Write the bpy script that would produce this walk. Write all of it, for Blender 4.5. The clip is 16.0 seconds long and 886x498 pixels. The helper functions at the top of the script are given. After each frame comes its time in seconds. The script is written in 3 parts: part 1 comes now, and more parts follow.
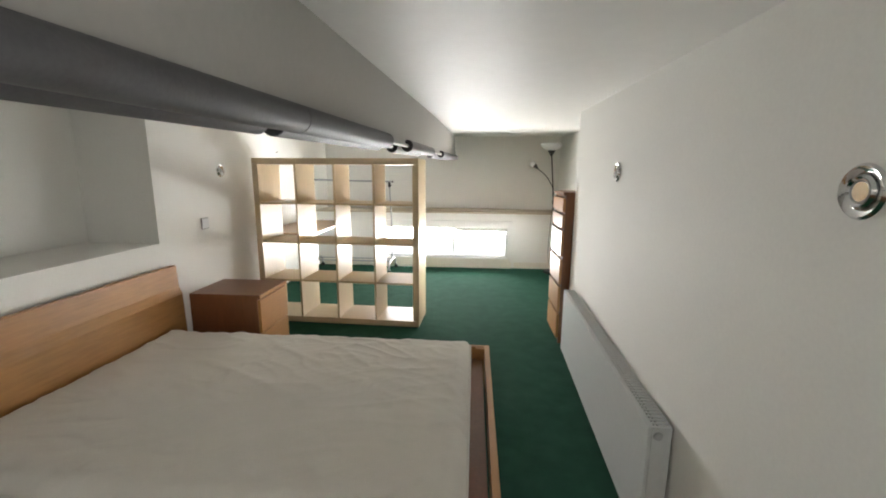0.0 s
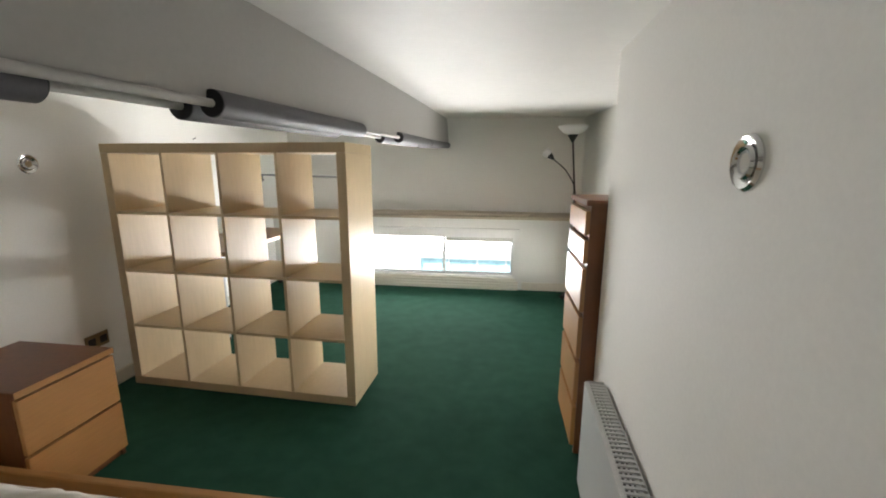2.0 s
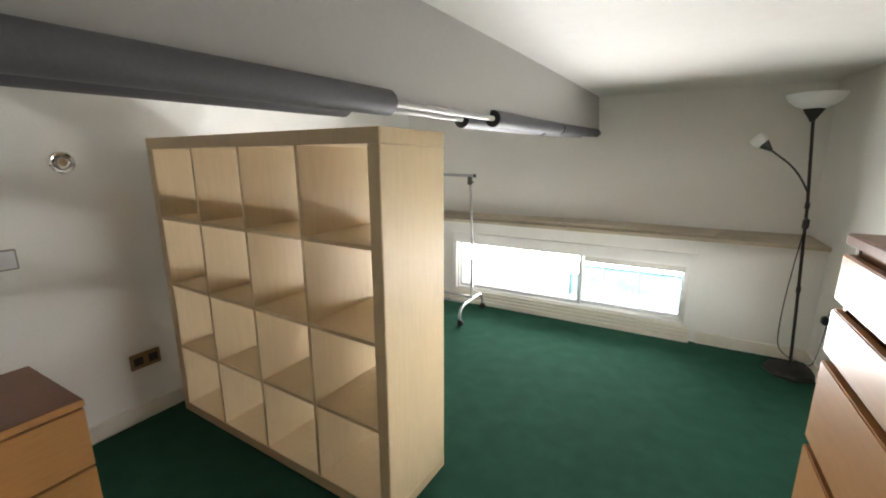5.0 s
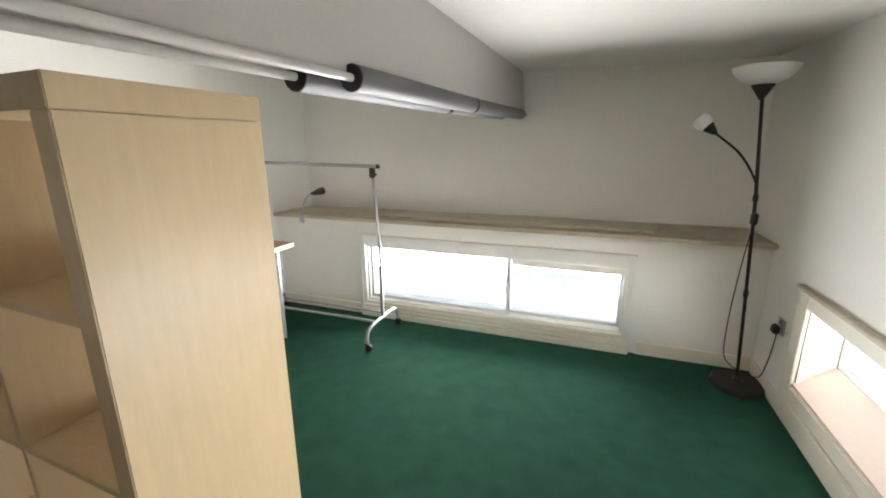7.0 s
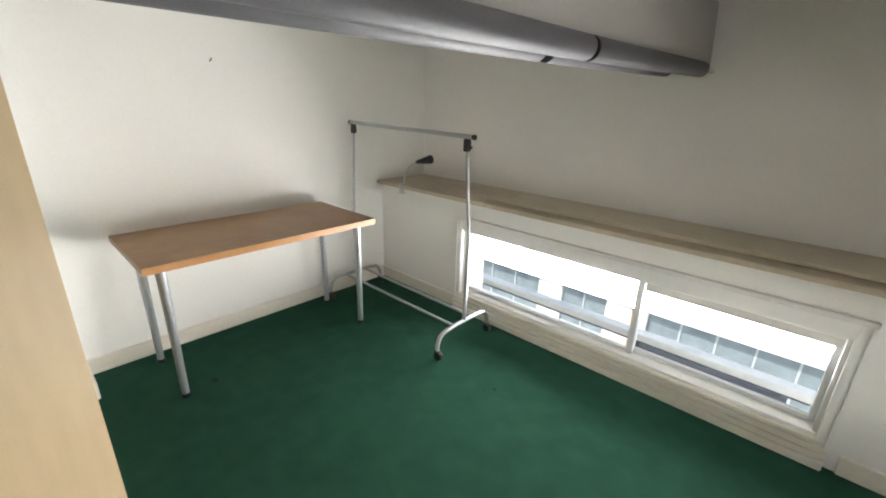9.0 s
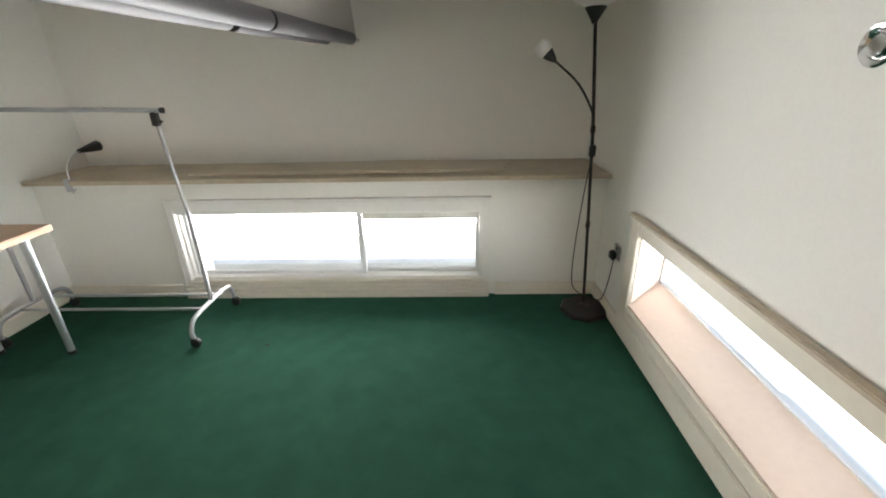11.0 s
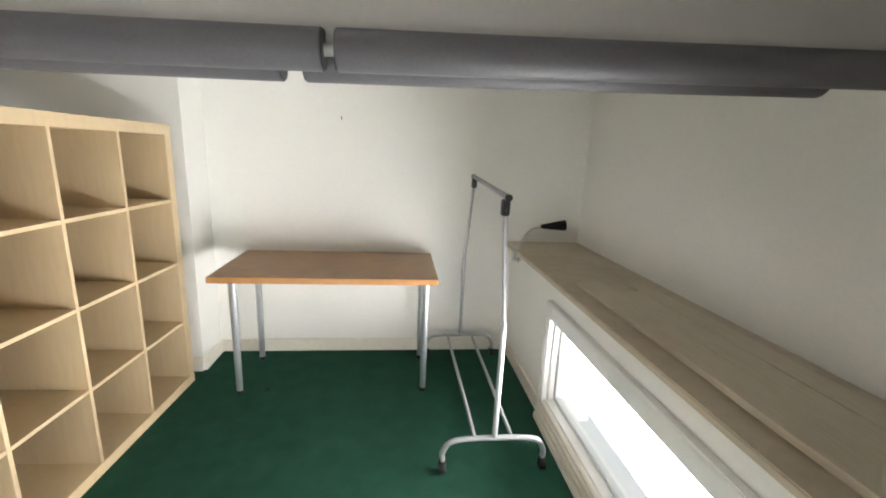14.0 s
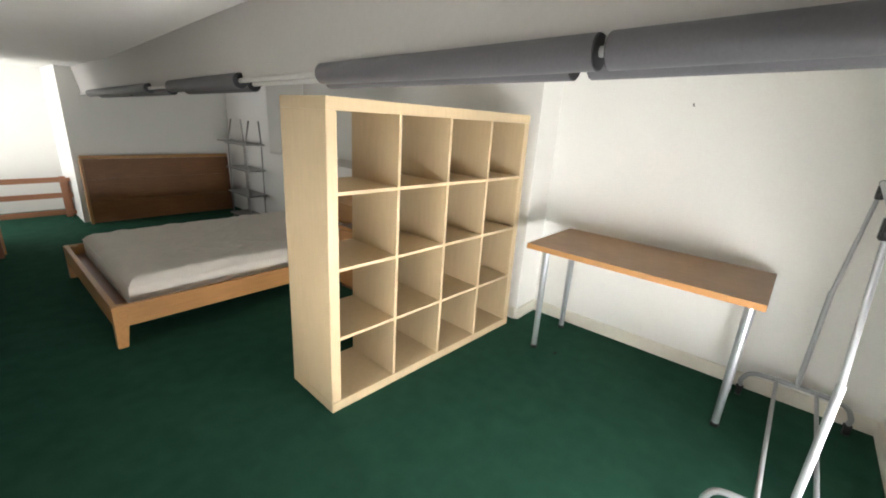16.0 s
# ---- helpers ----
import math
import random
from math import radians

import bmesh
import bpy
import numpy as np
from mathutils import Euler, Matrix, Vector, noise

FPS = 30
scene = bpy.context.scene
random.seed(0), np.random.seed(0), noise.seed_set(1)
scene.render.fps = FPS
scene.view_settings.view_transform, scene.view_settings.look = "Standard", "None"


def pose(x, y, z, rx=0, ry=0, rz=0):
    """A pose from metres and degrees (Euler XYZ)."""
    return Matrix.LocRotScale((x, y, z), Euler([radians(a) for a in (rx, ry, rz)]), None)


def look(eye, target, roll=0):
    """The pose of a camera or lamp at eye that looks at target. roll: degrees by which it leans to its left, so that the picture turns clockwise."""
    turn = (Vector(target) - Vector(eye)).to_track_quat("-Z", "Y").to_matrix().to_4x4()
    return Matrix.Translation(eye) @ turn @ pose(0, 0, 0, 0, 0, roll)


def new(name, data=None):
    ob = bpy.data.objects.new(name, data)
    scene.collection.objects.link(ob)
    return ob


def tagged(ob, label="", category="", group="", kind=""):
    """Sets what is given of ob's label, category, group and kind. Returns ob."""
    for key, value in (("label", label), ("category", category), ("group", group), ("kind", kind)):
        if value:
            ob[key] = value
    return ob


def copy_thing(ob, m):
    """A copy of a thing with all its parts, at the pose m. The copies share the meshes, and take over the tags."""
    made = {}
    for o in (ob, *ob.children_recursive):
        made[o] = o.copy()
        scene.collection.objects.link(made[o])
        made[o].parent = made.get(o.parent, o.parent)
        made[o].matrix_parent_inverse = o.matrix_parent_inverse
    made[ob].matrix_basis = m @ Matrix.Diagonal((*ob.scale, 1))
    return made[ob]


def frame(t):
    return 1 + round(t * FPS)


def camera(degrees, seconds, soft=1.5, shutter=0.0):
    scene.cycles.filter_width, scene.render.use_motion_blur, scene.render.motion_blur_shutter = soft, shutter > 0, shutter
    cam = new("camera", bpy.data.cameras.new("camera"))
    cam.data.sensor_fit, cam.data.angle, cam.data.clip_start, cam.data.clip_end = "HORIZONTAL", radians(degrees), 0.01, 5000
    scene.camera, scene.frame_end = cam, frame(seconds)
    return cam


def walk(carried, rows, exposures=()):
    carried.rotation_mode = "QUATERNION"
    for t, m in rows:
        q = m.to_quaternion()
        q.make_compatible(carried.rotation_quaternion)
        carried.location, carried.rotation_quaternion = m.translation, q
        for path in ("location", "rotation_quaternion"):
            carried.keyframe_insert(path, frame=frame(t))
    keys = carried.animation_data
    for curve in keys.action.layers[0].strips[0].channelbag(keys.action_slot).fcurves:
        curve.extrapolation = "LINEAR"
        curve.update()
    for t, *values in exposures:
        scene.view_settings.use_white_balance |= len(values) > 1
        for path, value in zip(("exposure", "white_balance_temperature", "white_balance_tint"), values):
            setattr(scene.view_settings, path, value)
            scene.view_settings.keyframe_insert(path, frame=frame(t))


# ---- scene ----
cam = camera(94.2, 16.0, soft=1.9)
EXPOSURES = [(0.0, 1.6), (1.0, 1.3), (2.0, 1.18), (2.5, 1.1), (3.5, 1.08), (6.0, 1.2), (7.0, 1.1), (8.0, 0.9), (9.0, 0.82), (10.0, 0.88), (12.5, 0.95), (13.0, 1.05), (14.0, 0.9), (16.0, 1.02)]
PATH = [
    (0, (2.165, 1.403, 1.372), (2.018, 3.364, 1.008), 0.4),
    (0.5, (2.186, 1.691, 1.364), (2.117, 3.649, 0.963), 1.1),
    (1, (2.334, 2.03, 1.385), (2.11, 3.966, 0.935), 1.9),
    (1.5, (2.388, 2.425, 1.375), (2.202, 4.368, 0.94), 1.7),
    (2, (2.475, 2.823, 1.376), (2.215, 4.766, 0.977), 0.2),
    (2.5, (2.489, 3.181, 1.407), (1.921, 5.06, 1.027), 0.8),
    (3, (2.443, 3.466, 1.415), (1.879, 5.356, 1.082), 0.4),
    (3.5, (2.462, 3.709, 1.406), (1.729, 5.533, 1.04), 1.8),
    (6, (2.515, 3.977, 1.391), (1.539, 5.666, 0.949), -0.6),
    (6.5, (2.461, 4.239, 1.398), (1.723, 6.04, 0.937), 0.6),
    (7, (2.427, 4.519, 1.384), (1.753, 6.338, 0.896), -0.3),
    (7.5, (2.472, 4.829, 1.396), (1.644, 6.565, 0.85), 1.3),
    (8, (2.427, 5.097, 1.395), (1.587, 6.813, 0.802), 2.2),
    (8.5, (2.411, 5.25, 1.403), (1.344, 6.807, 0.742), 2.1),
    (9, (2.42, 5.258, 1.405), (1.154, 6.658, 0.743), 1.8),
    (9.5, (2.352, 5.127, 1.392), (1.505, 6.812, 0.726), -0.8),
    (10, (2.411, 4.882, 1.376), (2.151, 6.72, 0.631), -0.8),
    (10.2, (2.438, 4.788, 1.375), (2.39, 6.617, 0.569), -1.2),
    (12.3, (2.573, 5.503, 1.396), (2.494, 7.399, 0.764), -0.5),
    (12.5, (2.611, 5.658, 1.42), (2.367, 7.547, 0.811), 1.0),
    (13, (2.605, 6.008, 1.399), (1.871, 7.793, 0.876), 2.1),
    (13.5, (2.584, 6.311, 1.413), (1.033, 7.499, 0.986), 2.7),
    (14, (2.614, 6.553, 1.405), (0.678, 6.775, 0.955), 2.6),
    (14.5, (2.678, 6.63, 1.403), (0.754, 6.461, 0.884), 1.6),
    (15, (2.686, 6.71, 1.397), (0.941, 5.886, 0.874), 5.0),
    (15.5, (2.673, 6.755, 1.407), (1.139, 5.619, 0.813), 4.0),
    (16, (2.684, 6.77, 1.423), (1.227, 5.535, 0.829), 3.6),
]
walk(cam, [(t, look(eye, target, roll)) for t, eye, target, roll in PATH], EXPOSURES)

# ---- world and light ----
world = bpy.data.worlds.new("sky")
scene.world = world
world.use_nodes = True
wn = world.node_tree
sky = wn.nodes.new("ShaderNodeTexSky")
sky.sky_type, sky.sun_disc = "NISHITA", False
sky.sun_elevation, sky.sun_rotation = radians(50), radians(205)
wn.links.new(sky.outputs[0], wn.nodes["Background"].inputs[0])
wn.nodes["Background"].inputs[1].default_value = 0.13
sun = new("sun", bpy.data.lights.new("sun", "SUN"))
sun.data.energy, sun.data.angle, sun.data.color = 4.0, radians(0.5), (1.0, 0.95, 0.88)
sun.matrix_world = look((-6, -9, 14), (0, 0, 0))


def sky_lamp(name, eye, target, width, height, watts):
    """A lamp outside or in a window's opening that stands in for the sky."""
    ob = new(name, bpy.data.lights.new(name, "AREA"))
    ob.data.shape, ob.data.size, ob.data.size_y, ob.data.energy = "RECTANGLE", width, height, watts
    ob.data.color = (1.0, 0.985, 0.985)
    ob.matrix_world = look(eye, target)
    return ob


sky_lamp("sky_north", (1.68, 8.6, 1.2), (1.68, 7.5, 0.35), 2.1, 1.1, 2)
north_sky = sky_lamp("sky_in_north_opening", (1.686, 7.394, 0.37), (1.686, 6.0, 0.95), 1.9, 0.42, 21)
north_sky.data.spread = radians(135)  # the reveal and the eaves cut off the steepest light
sky_lamp("sky_in_alcove_opening", (3.56, 0.02, 0.925), (2.5, 0.45, 0.925), 0.95, 0.8, 7.5)


# ---- materials ----
def material(name, color, rough=0.6, metal=0.0, grain=40.0, vary=0.06, bump=0.05, stretch=(1, 1, 1), blotch=1.5, sheen=0.0, spec=0.5):
    """A painted, woven or grained surface: two scales of variation in colour, one of relief."""
    m = bpy.data.materials.new(name)
    m.use_nodes = True
    t = m.node_tree
    b = t.nodes["Principled BSDF"]
    b.inputs["Roughness"].default_value, b.inputs["Metallic"].default_value = rough, metal
    b.inputs["Specular IOR Level"].default_value = spec
    if sheen:
        b.inputs["Sheen Weight"].default_value = sheen
    co = t.nodes.new("ShaderNodeTexCoord")
    mp = t.nodes.new("ShaderNodeMapping")
    mp.inputs["Scale"].default_value = stretch
    t.links.new(co.outputs["Object"], mp.inputs[0])
    fine, broad = t.nodes.new("ShaderNodeTexNoise"), t.nodes.new("ShaderNodeTexNoise")
    fine.inputs["Scale"].default_value, fine.inputs["Detail"].default_value = grain, 5
    broad.inputs["Scale"].default_value, broad.inputs["Detail"].default_value = blotch, 3
    t.links.new(mp.outputs[0], fine.inputs[0])
    t.links.new(co.outputs["Object"], broad.inputs[0])
    add = t.nodes.new("ShaderNodeMath")
    add.operation = "ADD"
    t.links.new(fine.outputs[0], add.inputs[0])
    t.links.new(broad.outputs[0], add.inputs[1])
    ramp = t.nodes.new("ShaderNodeMapRange")
    ramp.inputs[1].default_value, ramp.inputs[2].default_value = 0.6, 1.4
    ramp.inputs[3].default_value, ramp.inputs[4].default_value = 1 - vary * 1.6, 1 + vary
    t.links.new(add.outputs[0], ramp.inputs[0])
    mul = t.nodes.new("ShaderNodeVectorMath")
    mul.operation = "SCALE"
    mul.inputs[0].default_value = color
    t.links.new(ramp.outputs[0], mul.inputs["Scale"])
    t.links.new(mul.outputs[0], b.inputs["Base Color"])
    if bump:
        bp = t.nodes.new("ShaderNodeBump")
        bp.inputs["Strength"].default_value, bp.inputs["Distance"].default_value = bump, 0.01
        t.links.new(fine.outputs[0], bp.inputs["Height"])
        t.links.new(bp.outputs[0], b.inputs["Normal"])
    return m


def glass_material(name, tint=(0.97, 0.99, 0.98)):
    m = bpy.data.materials.new(name)
    m.use_nodes = True
    b = m.node_tree.nodes["Principled BSDF"]
    b.inputs["Base Color"].default_value = (*tint, 1)
    b.inputs["Transmission Weight"].default_value, b.inputs["Roughness"].default_value, b.inputs["IOR"].default_value = 1.0, 0.0, 1.05
    return m


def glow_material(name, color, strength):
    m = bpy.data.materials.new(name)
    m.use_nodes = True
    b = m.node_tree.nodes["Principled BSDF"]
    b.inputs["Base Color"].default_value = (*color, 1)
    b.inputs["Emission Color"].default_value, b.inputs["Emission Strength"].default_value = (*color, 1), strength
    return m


PLASTER = material("wall_paint", (0.85, 0.842, 0.80), 0.75, grain=90, vary=0.025, bump=0.035, blotch=1.2)
CEILING = material("ceiling_paint", (0.87, 0.85, 0.81), 0.55, grain=14, vary=0.02, bump=0.10, blotch=0.9, spec=0.3)
# Beam darkened in colour for the contrast the lighting leaves out against the ceiling.
BEAM = material("darkened_beam_paint", (0.45, 0.435, 0.41), 0.6, grain=60, vary=0.03, bump=0.08)
TRIM = material("cream_gloss", (0.80, 0.76, 0.66), 0.35, grain=30, vary=0.04, bump=0.03)
WHITEGLOSS = material("white_gloss", (0.82, 0.81, 0.78), 0.32, grain=25, vary=0.03, bump=0.03)
CARPET = material("green_carpet", (0.025, 0.086, 0.0555), 0.95, grain=260, vary=0.17, bump=0.7, blotch=9.0, spec=0.05)
STAIN = material("dark_stain", (0.006, 0.02, 0.014), 0.95, grain=300, vary=0.3, bump=0.3)
BIRCH = material("birch_foil", (0.62, 0.48, 0.295), 0.36, grain=9, vary=0.06, bump=0.01, stretch=(6, 6, 0.7), blotch=3)
DESKTOP = material("beech_desktop", (0.37, 0.225, 0.115), 0.42, grain=10, vary=0.18, bump=0.01, stretch=(9, 1, 9), blotch=3)
BEECH_EDGE = material("beech_edge", (0.46, 0.225, 0.075), 0.36, grain=10, vary=0.08, bump=0.01, stretch=(9, 1, 9))
OAK = material("oak_veneer", (0.46, 0.235, 0.08), 0.38, grain=8, vary=0.14, bump=0.02, stretch=(8, 0.8, 8), blotch=2.5)
OAK_X = material("oak_veneer_long", (0.46, 0.235, 0.08), 0.38, grain=8, vary=0.14, bump=0.02, stretch=(0.8, 8, 8), blotch=2.5)
BROWN = material("brown_veneer", (0.20, 0.075, 0.028), 0.33, grain=8, vary=0.15, bump=0.02, stretch=(8, 8, 0.8), blotch=2.5)
DARKWOOD = material("dark_panel", (0.24, 0.105, 0.032), 0.5, grain=8, vary=0.2, bump=0.02, stretch=(0.8, 8, 8), blotch=2.0)
REDWOOD = material("reddish_pine", (0.42, 0.19, 0.10), 0.45, grain=8, vary=0.12, bump=0.02, stretch=(1, 8, 8))
SHEET = material("mattress_cloth", (0.74, 0.70, 0.635), 0.85, grain=300, vary=0.05, bump=0.15, blotch=4, sheen=0.2)
FOAM = material("grey_foam", (0.105, 0.102, 0.108), 0.52, grain=160, vary=0.10, bump=0.04, blotch=5)
BLACK = material("black_plastic", (0.012, 0.012, 0.013), 0.4, grain=60, vary=0.1, bump=0.02)
DARKMETAL = material("dark_metal", (0.03, 0.026, 0.024), 0.42, metal=0.5, grain=50, vary=0.12, bump=0.02)
STEEL = material("brushed_steel", (0.55, 0.56, 0.57), 0.32, metal=0.9, grain=60, vary=0.08, bump=0.02)
BRASS = material("aged_brass", (0.30, 0.22, 0.13), 0.35, metal=0.9, grain=60, vary=0.1, bump=0.02)
CHROME = material("chrome", (0.72, 0.72, 0.72), 0.14, metal=1.0, grain=40, vary=0.03, bump=0.0)
WHITEMETAL = material("white_enamel", (0.70, 0.71, 0.71), 0.33, grain=50, vary=0.03, bump=0.02)
GREYMETAL = material("grey_enamel", (0.50, 0.52, 0.54), 0.3, metal=0.75, grain=50, vary=0.05, bump=0.02)
COPPERPAINT = material("painted_pipe", (0.52, 0.505, 0.475), 0.4, grain=40, vary=0.04, bump=0.02)
SHADE = material("opal_shade", (0.80, 0.80, 0.79), 0.35, grain=30, vary=0.02, bump=0.0)
BOARD = material("raw_board", (0.60, 0.53, 0.41), 0.6, grain=12, vary=0.10, bump=0.12, stretch=(0.8, 10, 10))
SILL = material("pink_cream_paint", (0.64, 0.515, 0.43), 0.65, grain=30, vary=0.04, bump=0.03)
LEDGE = material("ledge_paint", (0.54, 0.46, 0.34), 0.5, grain=20, vary=0.12, bump=0.10, blotch=4)
GLASS = glass_material("window_glass")
RAILPAINT = material("weathered_white", (0.78, 0.78, 0.77), 0.5, grain=30, vary=0.05, bump=0.03)
SLATE = material("slate_grey_metal", (0.17, 0.175, 0.20), 0.45, grain=40, vary=0.1, bump=0.02)
STEELGREY = material("dull_grey_metal", (0.30, 0.29, 0.27), 0.5, metal=0.2, grain=50, vary=0.08, bump=0.02)
RACK = material("silver_enamel", (0.40, 0.41, 0.42), 0.34, metal=0.35, grain=50, vary=0.05, bump=0.02)
BLIND = material("blind_cloth", (0.60, 0.58, 0.53), 0.8, grain=200, vary=0.08, bump=0.1)
BRICK = material("orange_brick", (0.50, 0.22, 0.10), 0.8, grain=20, vary=0.2, bump=0.1)
FACADE = material("pale_facade", (0.75, 0.75, 0.73), 0.8, grain=8, vary=0.05, bump=0.05)
FACADE_GLASS = material("far_window_glass", (0.21, 0.25, 0.27), 0.25, grain=2, vary=0.15, bump=0.0)
FACADE_BLUE = material("far_blue_glass", (0.42, 0.66, 0.72), 0.25, grain=2, vary=0.2, bump=0.0)
FRAME_GREY = material("pale_grey_frame", (0.40, 0.43, 0.45), 0.5, grain=30, vary=0.05, bump=0.0)
# Street and yard emit light themselves, in place of sunlit ground.
STREET_GLOW = glow_material("street_glow", (1.0, 0.99, 0.995), 3.5)
YARD_GLOW = glow_material("yard_glow", (1.0, 0.993, 0.985), 5.0)
OPEN_SKY = glow_material("bright_haze", (1.0, 0.985, 0.98), 6.0)
ROOF_MEMBRANE = material("pale_roof", (0.78, 0.77, 0.74), 0.6, grain=20, vary=0.05, bump=0.05)


# ---- mesh helpers ----
def mesh_of(name, bm, mat, smooth=False):
    me = bpy.data.meshes.new(name)
    bmesh.ops.recalc_face_normals(bm, faces=bm.faces)
    bm.to_mesh(me)
    bm.free()
    me.materials.append(mat)
    if smooth:
        me.polygons.foreach_set("use_smooth", [True] * len(me.polygons))
        me.set_sharp_from_angle(angle=radians(35))
    return me


def part(name, bm, mat, parent=None, label="", smooth=True):
    ob = new(name, mesh_of(name, bm, mat, smooth))
    ob.parent = parent
    return tagged(ob, label=label)


def thing(name, label, category, group="", at=None, kind=""):
    ob = new(name)
    ob.empty_display_size = 0.1
    ob.matrix_world = at if at is not None else Matrix()
    return tagged(ob, label, category, group, kind)


def structure(name, bm, mat, label="", category=""):
    ob = new(name, mesh_of(name, bm, mat))
    return tagged(ob, label, category, kind="structure")


def box(bm, x0, x1, y0, y1, z0, z1, bevel=0.0, segments=2):
    r = bmesh.ops.create_cube(bm, size=1, matrix=Matrix.LocRotScale(((x0 + x1) / 2, (y0 + y1) / 2, (z0 + z1) / 2), None, (x1 - x0, y1 - y0, z1 - z0)))
    if bevel:
        edges = list({e for v in r["verts"] for e in v.link_edges})
        bmesh.ops.bevel(bm, geom=edges, offset=bevel, segments=segments, affect="EDGES", clamp_overlap=True)
    return bm


def cuboid(x0, x1, y0, y1, z0, z1, bevel=0.002, segments=2):
    return box(bmesh.new(), x0, x1, y0, y1, z0, z1, bevel, segments)


def boxes(*some, bevel=0.0):
    bm = bmesh.new()
    for b in some:
        box(bm, *b, bevel=bevel)
    return bm


def tube(points, radius, sides=14, bm=None, closed=True, radii=None):
    """A round bar along points, with capped ends."""
    bm = bm or bmesh.new()
    pts = [Vector(p) for p in points]
    rings, side = [], None
    for n, p in enumerate(pts):
        ahead = (pts[min(n + 1, len(pts) - 1)] - pts[max(n - 1, 0)]).normalized()
        if side is None:
            side = ahead.cross(Vector((0, 0, 1)) if abs(ahead.z) < 0.9 else Vector((1, 0, 0))).normalized()
        side = (side - ahead * side.dot(ahead)).normalized()
        up = ahead.cross(side)
        r = radii[n] if radii else radius
        rings.append([bm.verts.new(p + r * (math.cos(a) * side + math.sin(a) * up)) for a in (2 * math.pi * k / sides for k in range(sides))])
    for a, b in zip(rings, rings[1:]):
        for k in range(sides):
            bm.faces.new((a[k], a[(k + 1) % sides], b[(k + 1) % sides], b[k]))
    if closed:
        bm.faces.new(rings[0][::-1])
        bm.faces.new(rings[-1])
    return bm


def lathe(profile, at=(0, 0, 0), axis="z", sides=32, bm=None):
    """A turned shape: profile of (radius, height)."""
    bm = bm or bmesh.new()
    rings = []
    turn = {"z": Matrix(), "x": Matrix.Rotation(radians(90), 4, "Y"), "y": Matrix.Rotation(radians(-90), 4, "X")}[axis]
    for r, h in profile:
        rings.append([bm.verts.new(Vector(at) + turn @ Vector((r * math.cos(a), r * math.sin(a), h))) for a in (2 * math.pi * k / sides for k in range(sides))])
    for a, b in zip(rings, rings[1:]):
        for k in range(sides):
            bm.faces.new((a[k], a[(k + 1) % sides], b[(k + 1) % sides], b[k]))
    if profile[0][0] > 1e-4:
        bm.faces.new(rings[0][::-1])
    if profile[-1][0] > 1e-4:
        bm.faces.new(rings[-1])
    bmesh.ops.remove_doubles(bm, verts=bm.verts, dist=1e-5)
    return bm


def curve_points(points, steps=8):
    """A smooth line through points (Catmull-Rom)."""
    p = [Vector(q) for q in points]
    p = [2 * p[0] - p[1], *p, 2 * p[-1] - p[-2]]
    out = []
    for a, b, c, d in zip(p, p[1:], p[2:], p[3:]):
        for k in range(steps):
            t = k / steps
            out.append(0.5 * (2 * b + (c - a) * t + (2 * a - 5 * b + 4 * c - d) * t * t + (3 * b - a - 3 * c + d) * t ** 3))
    return out + [p[-2]]


# ---- structure ----
CEIL, LEFT_CEIL = 1.80, 2.10
LEFT, LEFT_FAR, RIGHT, RIGHT_FAR = 0.10, -0.17, 2.892, 3.43
NORTH, NORTH_UP, BACK, BACK_ALCOVE = 7.37, 7.84, 0.42, -0.55
LEDGE_Z = 0.80


def ceil_z(y):
    """The ceiling, which rises slightly towards the north wall."""
    return CEIL + 0.03 * (max(y, 2.2) - 4.0)


def along(y, knots):
    """A broken line through knots of (y, x)."""
    for (ya, xa), (yb, xb) in zip(knots, knots[1:]):
        if y <= yb or (yb, xb) == knots[-1]:
            return xa + (xb - xa) * (y - ya) / (yb - ya)


def gently(y, knots, reach=0.45):
    """The same line with its corners rounded."""
    return sum(along(y + reach * k / 6, knots) for k in range(-6, 7)) / 13


def beam_x(y):
    """The beam's face, slightly askew to the walls."""
    return gently(y, [(-1.0, 1.69), (3.0, 1.775), (4.5, 1.82), (5.7, 1.84), (7.84, 1.845)])


def pipe_at(y):
    """The near pipe's x and z: it runs along the beam's lower edge."""
    return gently(y, [(0.0, 1.67), (3.4, 1.766), (5.5, 1.832), (6.5, 1.868), (7.84, 1.88)]), gently(y, [(0.0, 1.455), (3.8, 1.522), (5.5, 1.55), (6.5, 1.562), (7.84, 1.605)])


def slab(x0, x1, ys, under, thick):
    """A ceiling slab whose underside follows a height function of y."""
    bm = bmesh.new()
    rings = [[bm.verts.new((x, y, under(y) + dz)) for x, dz in ((x0, 0), (x1, 0), (x1, thick), (x0, thick))] for y in ys]
    for a, b in zip(rings, rings[1:]):
        for k in range(4):
            bm.faces.new((a[k], a[(k + 1) % 4], b[(k + 1) % 4], b[k]))
    bm.faces.new(rings[0]), bm.faces.new(rings[-1])
    return bm


structure("floor", cuboid(-0.5, 3.72, -0.8, 7.46, -0.2, 0.0, 0), CARPET, "dark green short-pile carpet over the whole floor", "floor")
structure("ceiling", slab(1.6, 3.75, (-0.8, 2.2, 8.05), ceil_z, 0.12), CEILING, "low white painted ceiling with soft sheen", "ceiling")
structure("ceiling_left", cuboid(-0.65, 1.75, -0.8, 8.05, LEFT_CEIL, LEFT_CEIL + 0.12, 0), CEILING, "white painted ceiling behind the beam", "ceiling")

